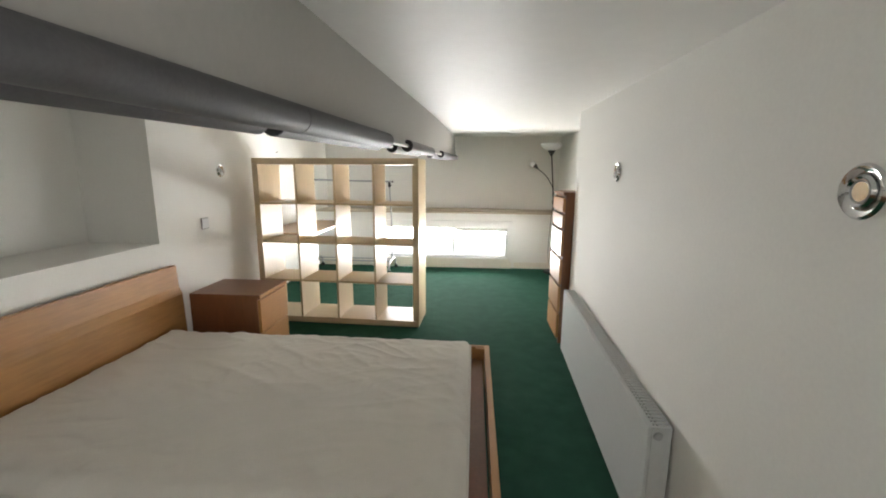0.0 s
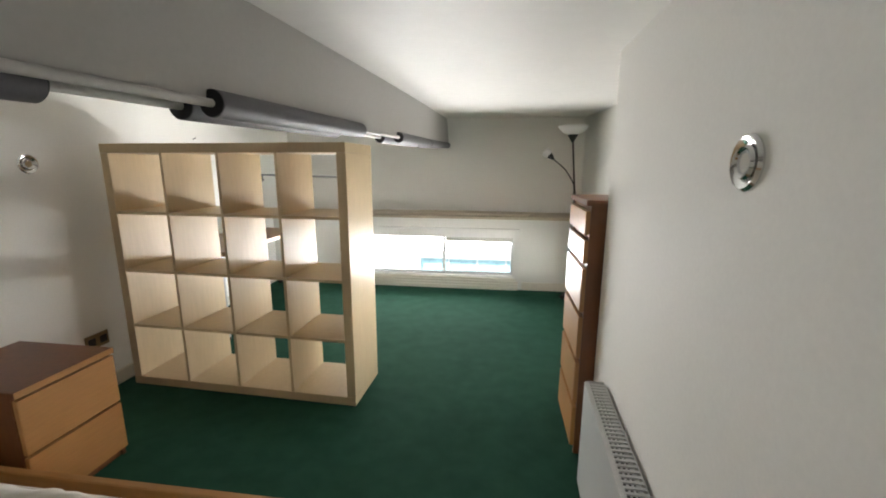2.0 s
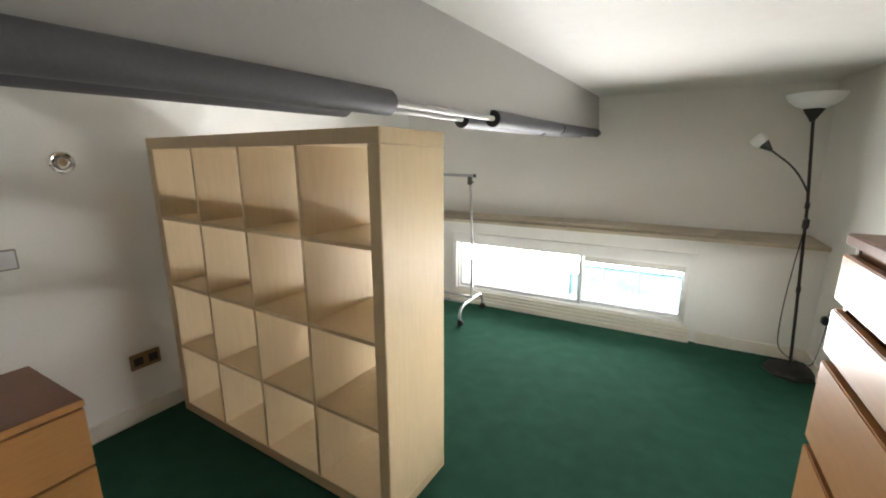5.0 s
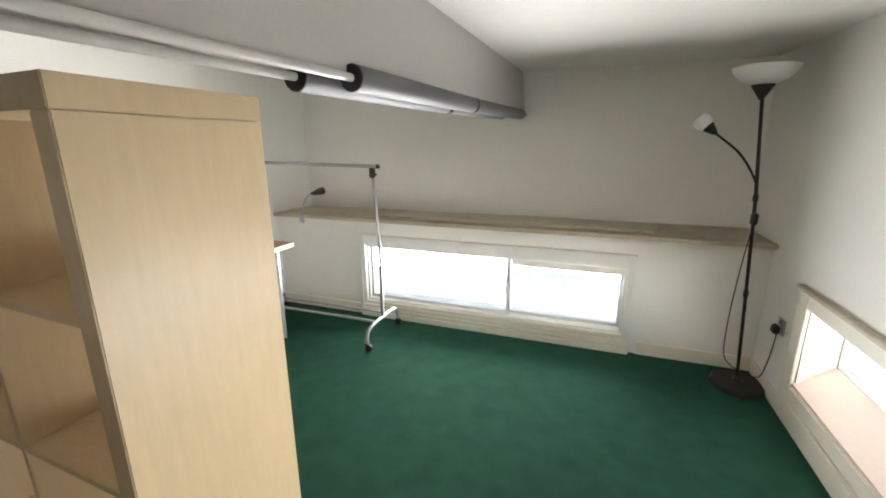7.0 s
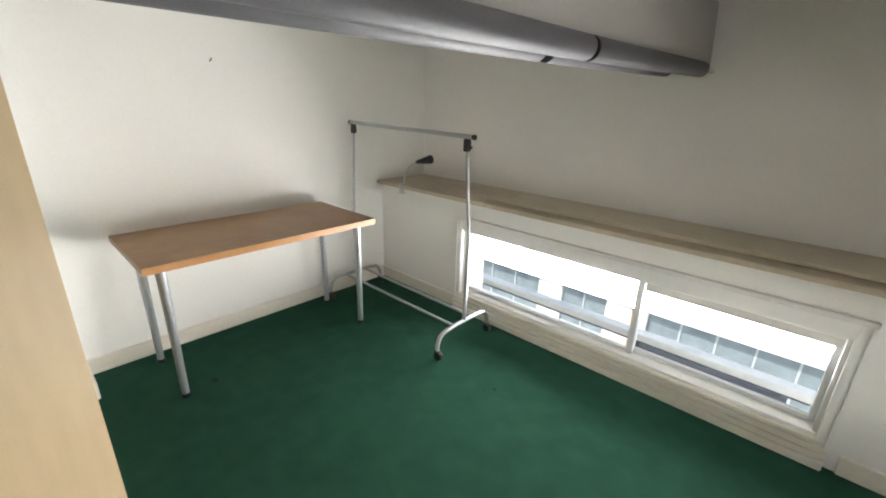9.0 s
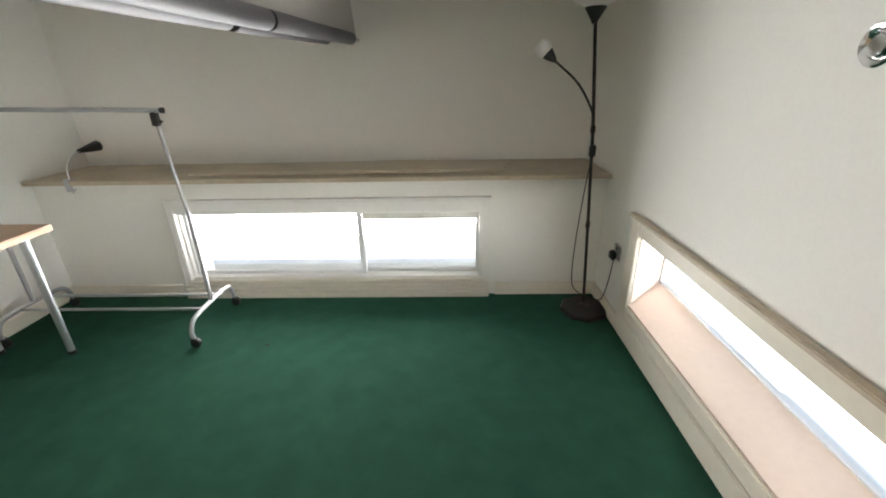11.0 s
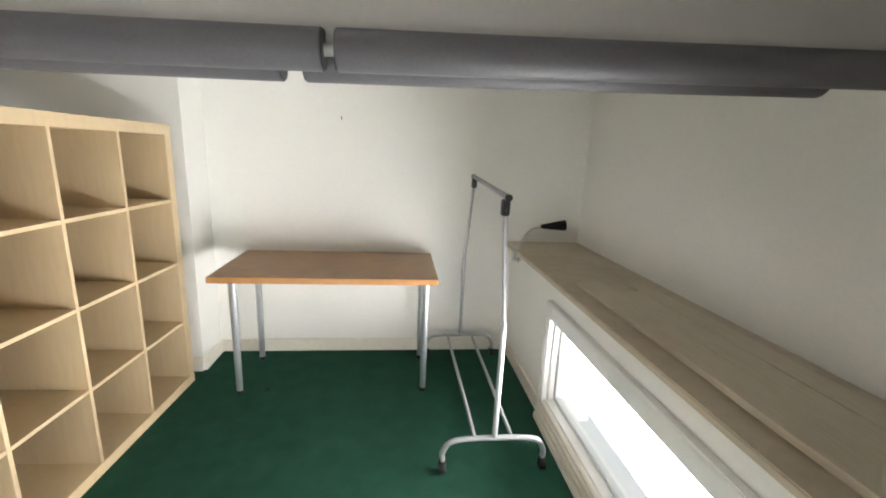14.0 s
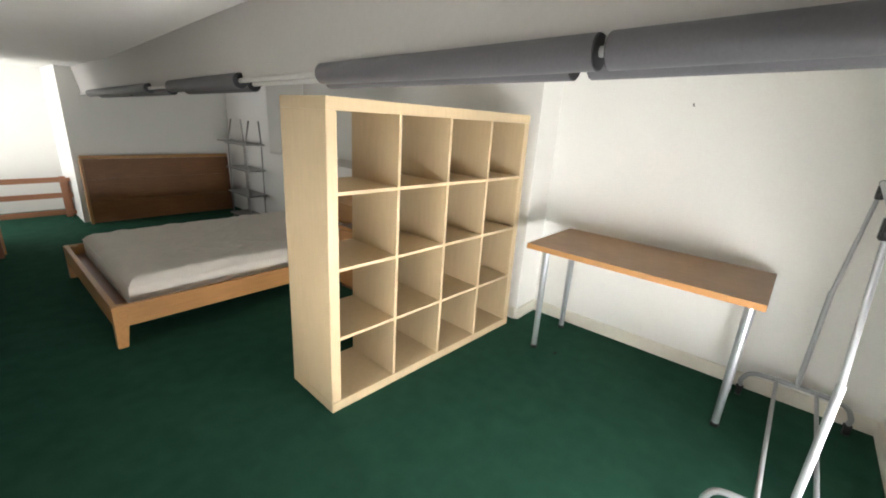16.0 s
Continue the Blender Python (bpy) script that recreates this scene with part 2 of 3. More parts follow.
# The north wall: a knee wall with a low window, a ledge and a wall set back above it.
WX0, WX1, WZ0, WZ1 = 0.705, 2.667, 0.14, 0.60
structure("wall_north_low", boxes((-0.5, WX0, NORTH, 7.62, 0, LEDGE_Z), (WX1, 3.9, NORTH, 7.62, 0, LEDGE_Z), (WX0, WX1, NORTH, 7.47, 0, WZ0), (WX0, WX1, NORTH, 7.62, WZ1, LEDGE_Z)), PLASTER, "white painted knee wall round a low window", "wall")
structure("wall_north_high", cuboid(-0.5, 3.9, NORTH_UP, 8.05, 0.5, 2.2, 0), PLASTER, "off-white wall set back above the ledge", "wall")
structure("ledge", cuboid(-0.17, RIGHT_FAR, 7.31, NORTH_UP, LEDGE_Z, LEDGE_Z + 0.025, 0.004), LEDGE, "worn cream painted ledge along the knee wall", "ledge")

# The east side: a long wall, a return and a recess with a second low window.
SY0, SY1, SZ0, SZ1 = 4.90, 6.83, 0.22, 0.62
SPLAY = 0.30  # the reveal widens outwards by this much at each end
EAST = pose(RIGHT, 3.6, 0, 0, 0, -2.3)  # the long wall is askew; local x out of the room, y along it
bm = cuboid(0, 0.5, -2.85, 1.04, 0, 2.0, 0)
bm.transform(EAST)
structure("wall_east", bm, PLASTER, "long white painted wall with faint roller texture", "wall")


def prism(corners, z0, z1, bm=None):
    """An upright block on a ground plan of (x, y) corners."""
    bm = bm or bmesh.new()
    low, high = ([bm.verts.new((x, y, z)) for x, y in corners] for z in (z0, z1))
    for k in range(len(corners)):
        n = (k + 1) % len(corners)
        bm.faces.new((low[k], low[n], high[n], high[k]))
    bm.faces.new(low[::-1]), bm.faces.new(high)
    return bm


def splayed_wall():
    """The recess wall round a low opening whose ends splay outwards."""
    x0, x1 = RIGHT_FAR, 3.75
    hole = [(x0, SY0), (x1, SY0 - SPLAY), (x1, SY1 + SPLAY), (x0, SY1)]
    bm = prism([(x0, 4.45), (x1, 4.45), (x1, SY0 - SPLAY), (x0, SY0)], 0, 2.0)
    prism([(x0, SY1), (x1, SY1 + SPLAY), (x1, 7.9), (x0, 7.9)], 0, 2.0, bm)
    prism(hole, 0, SZ0, bm)
    return prism(hole, SZ1, 2.0, bm)


structure("wall_east_recess", splayed_wall(), PLASTER, "white painted recess wall with a low window", "wall")
structure("wall_east_alcove", boxes((RIGHT_FAR, 3.75, -0.6, 0.75, 0, 0.5), (RIGHT_FAR, 3.75, -0.6, 0.75, 1.35, 2.0), (RIGHT_FAR, 3.75, -0.6, -0.5, 0.5, 1.35), (RIGHT_FAR, 3.75, 0.55, 0.75, 0.5, 1.35)), PLASTER, "white alcove wall with a window opening", "wall")
structure("wall_south", cuboid(-0.5, 1.86, 0.2, BACK, 0, 2.2, 0), PLASTER, "white painted back wall", "wall")
structure("wall_south_alcove", boxes((1.86, 3.75, -0.8, BACK_ALCOVE, 0, 2.2), (1.66, 1.86, -0.8, 0.2, 0, 2.2)), PLASTER, "white alcove wall lit from a window", "wall")

# The west side: a wall with a deep niche, a return and a recess behind the desk.
NY0, NY1, NZ = 1.6, 3.93, 0.90
structure("wall_west", boxes((-0.65, LEFT, 0.2, NY0, 0, 2.2), (-0.65, LEFT, NY1, 5.355, 0, 2.2), (-0.65, LEFT, NY0, NY1, 0, NZ), (-0.65, -0.40, NY0, NY1, NZ, 2.2)), PLASTER, "white painted wall with a deep niche over the bed", "wall")
structure("wall_west_recess", cuboid(-0.45, LEFT_FAR, 5.355, 7.9, 0, 2.2, 0), PLASTER, "white painted wall behind the desk", "wall")

# The boxed beam.
bm = bmesh.new()
ys = [-0.7 + 0.122 * k for k in range(71)]
rings = [[bm.verts.new((x, y, z)) for x, z in ((pipe_at(y)[0] - 0.012, pipe_at(y)[1] + 0.012), (beam_x(y), ceil_z(y) + 0.005), (beam_x(y) - 0.2, 2.105), (pipe_at(y)[0] - 0.2, pipe_at(y)[1] + 0.012))] for y in ys]
for a, b in zip(rings, rings[1:]):
    for k in range(4):
        bm.faces.new((a[k], a[(k + 1) % 4], b[(k + 1) % 4], b[k]))
bm.faces.new(rings[0]), bm.faces.new(rings[-1])
tagged(new("beam", mesh_of("beam", bm, BEAM, True)), "grey-white boxed beam under the ceiling, darkened for contrast", "beam", kind="structure")

# Skirting boards.
structure("baseboard_west", boxes((LEFT_FAR, LEFT_FAR + 0.016, 5.355, NORTH, 0, 0.09), (LEFT_FAR + 0.016, LEFT, 5.355, 5.371, 0, 0.09), bevel=0.003), TRIM, "cream painted skirting board", "baseboard")
structure("baseboard_north", boxes((-0.17, 0.62, NORTH - 0.016, NORTH, 0, 0.09), (2.76, RIGHT_FAR, NORTH - 0.016, NORTH, 0, 0.09), bevel=0.003), TRIM, "cream painted skirting board", "baseboard")
structure("baseboard_east", cuboid(RIGHT_FAR - 0.016, RIGHT_FAR, 4.6, 7.35, 0, 0.09, 0.003), TRIM, "cream painted skirting board", "baseboard")
structure("baseboard_west_near", cuboid(LEFT, LEFT + 0.016, 3.9, 5.35, 0, 0.09, 0.003), TRIM, "cream painted skirting board", "baseboard")


# ---- windows ----
def window(name, m, width, z0, z1, label):
    """A low two-light sliding window in its casing; local x along the wall, y outwards, origin on the wall's face."""
    w = thing(name, label, "window", at=m, kind="structure")
    for n, b in (("casing", (-0.05, 0.0, -0.028, 0.0, z0 - 0.04, z1 + 0.075)), ("casing", (width, width + 0.05, -0.028, 0.0, z0 - 0.04, z1 + 0.075)), ("casing", (0.0, width, -0.028, 0.0, z1 + 0.0, z1 + 0.075)), ("casing_bead", (-0.05, width + 0.05, -0.036, 0.0, z1 + 0.075, z1 + 0.09))):
        part(n, cuboid(*b, 0.004), WHITEGLOSS, w)
    for k in range(4):
        part("sill_moulding", cuboid(-0.05, width + 0.05, -0.03 - 0.006 * k, 0.0, z0 - (0.035 + 0.03 * k if k < 3 else 0.14), z0 - 0.009 - 0.03 * k, 0.005), TRIM, w)
    for b in ((0.0, 0.016, 0.0, 0.03, z0, z1), (width - 0.016, width, 0.0, 0.03, z0, z1), (0.016, width - 0.016, 0.0, 0.03, z1 - 0.016, z1)):
        part("stop_bead", cuboid(*b, 0.003), WHITEGLOSS, w)
    for b in ((-0.05, -0.032, -0.036, -0.0285, z0 - 0.04, z1 + 0.075), (width + 0.032, width + 0.05, -0.036, -0.0285, z0 - 0.04, z1 + 0.075)):
        part("casing_bead", cuboid(*b, 0.003), WHITEGLOSS, w)
    part("window_sill", cuboid(0.002, width - 0.002, -0.012, 0.03, z0 - 0.008, z0 + 0.006, 0.003), WHITEGLOSS, w)
    for x0, x1, y in ((0.0, width * 0.605, 0.031), (width * 0.585, width, 0.064)):
        sash = part("sash", boxes((x0 + 0.002, x0 + 0.035, y, y + 0.03, z0 + 0.007, z1 - 0.002), (x1 - 0.035, x1 - 0.002, y, y + 0.03, z0 + 0.007, z1 - 0.002), (x0 + 0.035, x1 - 0.035, y, y + 0.03, z0 + 0.007, z0 + 0.032), (x0 + 0.035, x1 - 0.035, y, y + 0.03, z1 - 0.025, z1 - 0.002), bevel=0.003), WHITEMETAL, w)
        pane = part("pane", cuboid(x0 + 0.03, x1 - 0.03, y + 0.012, y + 0.018, z0 + 0.035, z1 - 0.03, 0), GLASS, sash, "clear glass", smooth=False)
        pane.visible_shadow = False
    part("roller_blind", cuboid(width * 0.605 + 0.002, width - 0.02, 0.034, 0.05, z1 - 0.07, z1 - 0.018, 0.004), BLIND, w, "rolled grey-beige blind")
    return w


window("window_1", pose(WX0, NORTH, 0), WX1 - WX0, WZ0, WZ1, "low wide white-framed sliding window near the floor")


def deep_window():
    """The recess window: a casing on the wall, a deep painted reveal and one pane far out."""
    w = thing("window_2", "low wide window in a deep cream-painted reveal", "window", at=pose(0, 0, 0), kind="structure")
    x = RIGHT_FAR
    part("casing", cuboid(x - 0.02, x, SY1, SY1 + 0.10, SZ0 - 0.17, SZ1 + 0.075, 0.004), TRIM, w)
    part("casing", cuboid(x - 0.02, x, SY0 - 0.10, SY0, SZ0 - 0.17, SZ1 + 0.075, 0.004), TRIM, w)
    part("casing", cuboid(x - 0.02, x, SY0, SY1, SZ1, SZ1 + 0.075, 0.004), TRIM, w)
    part("casing_bead", cuboid(x - 0.035, x, SY0 - 0.105, SY1 + 0.105, SZ1 + 0.075, SZ1 + 0.095, 0.004), LEDGE, w)
    for k in range(2):
        part("apron_moulding", cuboid(x - 0.022 - 0.004 * k, x, SY0, SY1, SZ0 - 0.085 - 0.085 * k, SZ0 - 0.006 - 0.085 * k, 0.006), TRIM, w)
    out = 3.70
    widen = SPLAY * (out - x) / 0.32
    part("window_sill", prism([(x - 0.012, SY0 + 0.004), (out, SY0 - widen + 0.004), (out, SY1 + widen - 0.004), (x - 0.012, SY1 - 0.004)], SZ0 - 0.004, SZ0 + 0.008), SILL, w, "pinkish cream painted sill", smooth=False)
    for y, way in ((SY0, 1), (SY1, -1)):
        part("reveal_board", prism([(x + 0.002, y + way * 0.004), (out, y - way * (widen - 0.004)), (out, y - way * (widen + 0.002)), (x + 0.002, y - way * 0.002)], SZ0 + 0.009, SZ1 - 0.004), SILL, w, "pinkish cream painted reveal", smooth=False)
    y0, y1, t = SY0 - widen, SY1 + widen, 0.018
    frame_part = part("window_frame", boxes((out, 3.73, y0, y0 + t, SZ0, SZ1), (out, 3.73, y1 - t, y1, SZ0, SZ1), (out, 3.73, y0 + t, y1 - t, SZ0, SZ0 + t), (out, 3.73, y0 + t, y1 - t, SZ1 - t, SZ1)), WHITEMETAL, w)
    pane = part("pane", cuboid(3.712, 3.718, y0 + 0.015, y1 - 0.015, SZ0 + 0.015, SZ1 - 0.015, 0), GLASS, frame_part, "clear glass", smooth=False)
    pane.visible_shadow = False


deep_window()

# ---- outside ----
# Emissive slab added to throw light up through the north window.
structure("street_glow_slab", cuboid(-1.5, 4.6, 8.9, 10.9, -2.5, -2.4, 0), STREET_GLOW, "glowing slab standing in for roof glare below the window", "roof")
structure("ground", cuboid(-60, 60, 13.5, 60, -12.1, -12.0, 0), FACADE, "pale street far below the window", "street")
# Emissive slab added to light the room through the recess window.
structure("yard_glow_slab", cuboid(4.9, 12.5, 4.4, 12.5, -0.75, -0.65, 0), YARD_GLOW, "glowing slab standing in for yard glare below the recess window", "yard")
structure("backdrop_sky", cuboid(7.0, 7.1, -2.0, 13.5, -0.6, 0.85, 0), OPEN_SKY, "bright hazy sky beyond the recess window", "sky")
structure("roof_edge", cuboid(-1.4, 4.4, 8.15, 8.45, -1.3, -1.2, 0.01), ROOF_MEMBRANE, "pale flat roof edge outside the window", "roof")
structure("eaves_gutter", cuboid(-0.6, 3.85, 7.63, 7.78, -0.25, -0.15, 0.01), ROOF_MEMBRANE, "pale eaves strip under the window", "roof")


def facade():
    """The building across the street: two rows of windows between pale bands."""
    f = thing("building", "pale building with rows of grey-blue windows across the street", "building", at=pose(1.3, 22, -12))
    part("wall", boxes((-40, 9.6, 0.3, 0.8, 0, 16)), FACADE, f)
    part("band", boxes((-40, 9.6, 0, 0.3, 0, 3.8)), FACADE, f)
    part("band", boxes((-40, 9.6, -0.12, 0.3, 5.72, 7.3), bevel=0.03), FACADE, f)
    part("band", boxes((-40, 9.6, 0, 0.3, 9.0, 11.4)), FACADE, f)
    part("sill_band", boxes((-40, 9.6, -0.2, 0.0, 3.66, 3.8), bevel=0.02), FACADE, f)
    part("cornice", boxes((-40, 9.6, -0.35, 0.3, 11.4, 11.8), bevel=0.05), FACADE, f)
    part("roof", boxes((-40, 9.6, -0.1, 8, 16, 16.3)), FACADE, f)
    # Bays of window between piers: from, to, and the number of lights in each.
    low = [(-33.2, -28.0, 4), (-26.6, -21.0, 4), (-19.8, -14.6, 4), (-13.4, -7.7, 4), (-6.5, -4.4, 2), (-2.7, 3.4, 5), (4.6, 9.4, 4)]
    high = [(-2.5, 3.0, 4), (4.5, 9.4, 4)]
    for bays, z0, z1, glass in ((low, 3.8, 5.72, FACADE_GLASS), (high, 7.3, 9.0, FACADE_BLUE)):
        edges = [-40] + [x for a, c, _ in bays for x in (a, c)] + [9.6]
        for a, c in zip(edges[::2], edges[1::2]):
            if c - a > 0.05:
                part("pier", cuboid(a, c, 0.02, 0.3, z0, z1, 0.02), FACADE, f)
        for a, c, lights in bays:
            pane = part("window", cuboid(a, c, 0.2, 0.26, z0, z1, 0), glass, f)
            bars = [(a, c, 0.14, 0.2, z0, z0 + 0.07), (a, c, 0.14, 0.2, z1 - 0.07, z1)]
            bars += [(x - 0.035, x + 0.035, 0.15, 0.2, z0 + 0.07, z1 - 0.07) for x in (a + (c - a) * k / lights for k in range(1, lights))]
            part("window_frame", boxes(*bars), FACADE if glass is FACADE_BLUE else FRAME_GREY, pane)
    part("pier", cuboid(-3.3, -2.95, -0.03, 0.018, 3.8, 5.72, 0.02), BRICK, f, "orange brick")


facade()


def roof_railing():
    """A low white rail with a dark frame below it, on the roof outside the north window."""
    r = thing("roof_railing", "low white railing with dark grey lower frame outside the window", "railing", at=pose(0, 8.3, -1.2))
    part("top_rail", cuboid(-1.2, 4.2, -0.05, 0.05, 0.98, 1.035, 0.006), RAILPAINT, r)
    part("lower_rail", cuboid(-1.2, 4.2, -0.04, 0.04, 0.962, 0.974, 0.002), SLATE, r)
    part("frame_bar", cuboid(1.66, 2.60, -0.03, 0.03, 0.85, 0.925, 0.004), SLATE, r, "dark grey metal")
    for x in (1.66, 2.51):
        part("post", cuboid(x, x + 0.09, -0.03, 0.03, 0, 0.848, 0.004), SLATE, r, "dark grey metal")
    for x in (-1.18, 4.12):
        part("post", cuboid(x, x + 0.06, -0.03, 0.03, 0, 0.961, 0.004), WHITEMETAL, r)
    for x in (1.67, 2.52):
        part("bracket", cuboid(x, x + 0.05, -0.02, 0.02, 0.926, 0.961, 0.002), SLATE, r)


roof_railing()

# ---- shelving unit ----
def shelf_unit(m):
    s = thing("shelving_unit", "birch-effect open cube shelving unit standing as a room divider", "shelf", at=m)
    w, d, t, i = 1.49, 0.39, 0.052, 0.016
    part("top_panel", cuboid(-w, 0, 0, d, w - t, w), BIRCH, s)
    part("bottom_panel", cuboid(-w, 0, 0, d, 0, t), BIRCH, s)
    for x in (-w, -t):
        part("side_panel", cuboid(x, x + t, 0.001, d - 0.001, t + 0.0008, w - t - 0.0012, 0.0025), BIRCH, s)
    cell = (w - 2 * t - 3 * i) / 4
    for k in range(1, 4):
        x = -w + t + k * cell + (k - 1) * i
        part("upright", cuboid(x, x + i, 0.003, d - 0.003, t, w - t, 0.001), BIRCH, s)
    for r in range(1, 4):
        z = t + r * cell + (r - 1) * i
        for k in range(4):
            x = -w + t + k * (cell + i)
            part("shelf", cuboid(x, x + cell, 0.004, d - 0.004, z, z + i, 0.001), BIRCH, s)
    return s


shelf_unit(pose(1.69, 4.90, 0, 0, 0, -2.3))


# ---- bed ----
def bed():
    b = thing("bed", "low oak-veneer double bed frame with slanted headboard", "bed", at=pose(0, 0, 0))
    y0, y1, x1, top, low = 2.38, 3.94, 2.278, 0.27, 0.135
    for y in (y0, y1 - 0.03):
        part("side_rail", cuboid(0.2, x1 - 0.03, y, y + 0.03, low, top, 0.003), OAK_X, b)
    part("foot_rail", cuboid(x1 - 0.03, x1, y0, y1, low, top, 0.003), OAK, b)
    for y, way in ((y0 - 0.001, 1), (y1 - 0.054, -1)):
        bm = box(bmesh.new(), x1 - 0.085, x1 + 0.002, y, y + 0.055, 0, top - 0.004, 0.003)
        for v in bm.verts:
            if v.co.z < 0.05 and v.co.x < x1 - 0.05:
                v.co.x += 0.035
        part("leg", bm, OAK, b)
    for y in (y0 + 0.01, y1 - 0.07):
        part("leg", cuboid(0.14, 0.2, y, y + 0.06, 0, 0.2), OAK, b)
    part("slat_base", cuboid(0.2, x1 - 0.04, y0 + 0.03, y1 - 0.03, 0.16, 0.19), BROWN, b)
    # The headboard: an upper board, a slanted band and a lower panel set forward.
    profile = [(0.125, 0.1), (0.125, 0.741), (0.129, 0.745), (0.161, 0.745), (0.165, 0.741), (0.168, 0.602), (0.186, 0.548), (0.186, 0.1)]
    bm = bmesh.new()
    ends = [[bm.verts.new((x + 0.026 * (0.745 - z), y, z)) for x, z in profile] for y in (y0 - 0.01, y1 + 0.03)]
    for k in range(len(profile)):
        n = (k + 1) % len(profile)
        bm.faces.new((ends[0][k], ends[0][n], ends[1][n], ends[1][k]))
    bm.faces.new(ends[0]), bm.faces.new(ends[1][::-1])
    bmesh.ops.recalc_face_normals(bm, faces=bm.faces)
    part("headboard", bm, OAK, b, smooth=False)
    return b


bed()


def mattress():
    m = thing("mattress", "bare off-white mattress in a creased loose cover", "mattress", at=pose(0, 0, 0))
    bm = bmesh.new()
    x0, x1, y0, y1, z0, z1 = 0.21, 2.15, 2.47, 3.80, 0.192, 0.37
    nx, ny = 200, 140
    grid = {}

    def spot(u, v):
        x, y = x0 + (x1 - x0) * u, y0 + (y1 - y0) * v
        edge = min(x - x0, x1 - x, y - y0, y1 - y)
        z = z1 - 0.045 * max(0, 1 - edge / 0.06) ** 2
        n = noise.noise(Vector((x * 1.6, y * 2.6, 0.3))) * 0.010 + noise.noise(Vector((x * 4 + y * 2, y * 8 - x, 2.1))) * 0.004
        for scale, high, turn in ((3.2, 0.010, 0.25), (6.5, 0.009, -0.2), (12.0, 0.006, 0.45), (18.0, 0.004, -0.6)):
            u2, v2 = x * math.cos(turn) - y * math.sin(turn), x * math.sin(turn) + y * math.cos(turn)
            fold = 1 - abs(noise.noise(Vector((u2 * scale * 0.3, v2 * scale, turn * 9)))) * 2.4
            n += high * max(0.0, fold) ** 3 * max(0.0, 0.5 + noise.noise(Vector((x * 1.3, y * 1.9, 7.0 + turn))))
        pucker = max(0.0, 1 - edge / 0.10)
        n += 0.016 * pucker * noise.noise(Vector((x * 16, y * 16, 4.0)))
        return Vector((x, y, z + n))

    for i in range(nx + 1):
        for j in range(ny + 1):
            grid[i, j] = bm.verts.new(spot(i / nx, j / ny))
    for i in range(nx):
        for j in range(ny):
            bm.faces.new((grid[i, j], grid[i + 1, j], grid[i + 1, j + 1], grid[i, j + 1]))
    rim = [(i, 0) for i in range(nx)] + [(nx, j) for j in range(ny)] + [(i, ny) for i in range(nx, 0, -1)] + [(0, j) for j in range(ny, 0, -1)]
    rows = [[grid[k] for k in rim]]
    c = Vector(((x0 + x1) / 2, (y0 + y1) / 2, 0))
    for z, out in ((0.30, 0.012), (0.25, 0.014), (0.20, 0.006), (z0, 0.0)):
        ring = []
        for k in rim:
            p = grid[k].co
            way = Vector((p.x - c.x, p.y - c.y, 0)).normalized()
            wob = 0.006 * noise.noise(Vector((p.x * 7, p.y * 7, z * 14)))
            ring.append(bm.verts.new((p.x + way.x * (out + wob), p.y + way.y * (out + wob), z)))
        rows.append(ring)
    for a, b in zip(rows, rows[1:]):
        for k in range(len(rim)):
            bm.faces.new((a[k], a[(k + 1) % len(rim)], b[(k + 1) % len(rim)], b[k]))
    bm.faces.new(rows[-1])
    loop = [(*grid[k].co.xy, 0.322) for k in rim[::3]]
    low = [(*grid[k].co.xy, 0.206) for k in rim[::3]]
    cover = part("cover", bm, SHEET, m)
    for line in (loop, low):
        out = [(c.x + (x - c.x) * 1.012, c.y + (y - c.y) * 1.014, z) for x, y, z in line]
        part("piping", tube(out + out[:1], 0.004, 8), SHEET, cover)
    return m


mattress()


# ---- drawers ----
def nightstand(m):
    """Two drawers; local x to the front."""
    n = thing("nightstand", "small two-drawer nightstand in brown wood veneer", "nightstand", at=m)
    w, d, h = 0.40, 0.50, 0.55
    top = part("top", cuboid(0, d - 0.002, 0, w, h - 0.026, h, 0.002), BROWN, n)
    part("front_edge", cuboid(d - 0.0015, d + 0.002, 0, w, h - 0.026, h, 0.001), BEECH_EDGE, top, "lighter edge strip")
    for y in (0, w - 0.018):
        part("side_panel", cuboid(0, d - 0.02, y, y + 0.018, 0, h - 0.022), BROWN, n)
    part("back_panel", cuboid(0, 0.012, 0.018, w - 0.018, 0.02, h - 0.022), BROWN, n)
    part("plinth", cuboid(d - 0.05, d - 0.03, 0.018, w - 0.018, 0, 0.05), BROWN, n)
    for z0, z1 in ((0.045, 0.292), (0.285, 0.532)):
        dr = part("drawer", cuboid(d - 0.02, d, 0.003, w - 0.003, z0, z1 - 0.018, 0.002), BEECH_EDGE, n, "lighter veneered drawer front")
        part("drawer_box", cuboid(0.03, d - 0.021, 0.024, w - 0.024, z0 + 0.01, z1 - 0.03, 0), DARKWOOD, dr)
    return n


nightstand(pose(0.235, 3.972, 0))


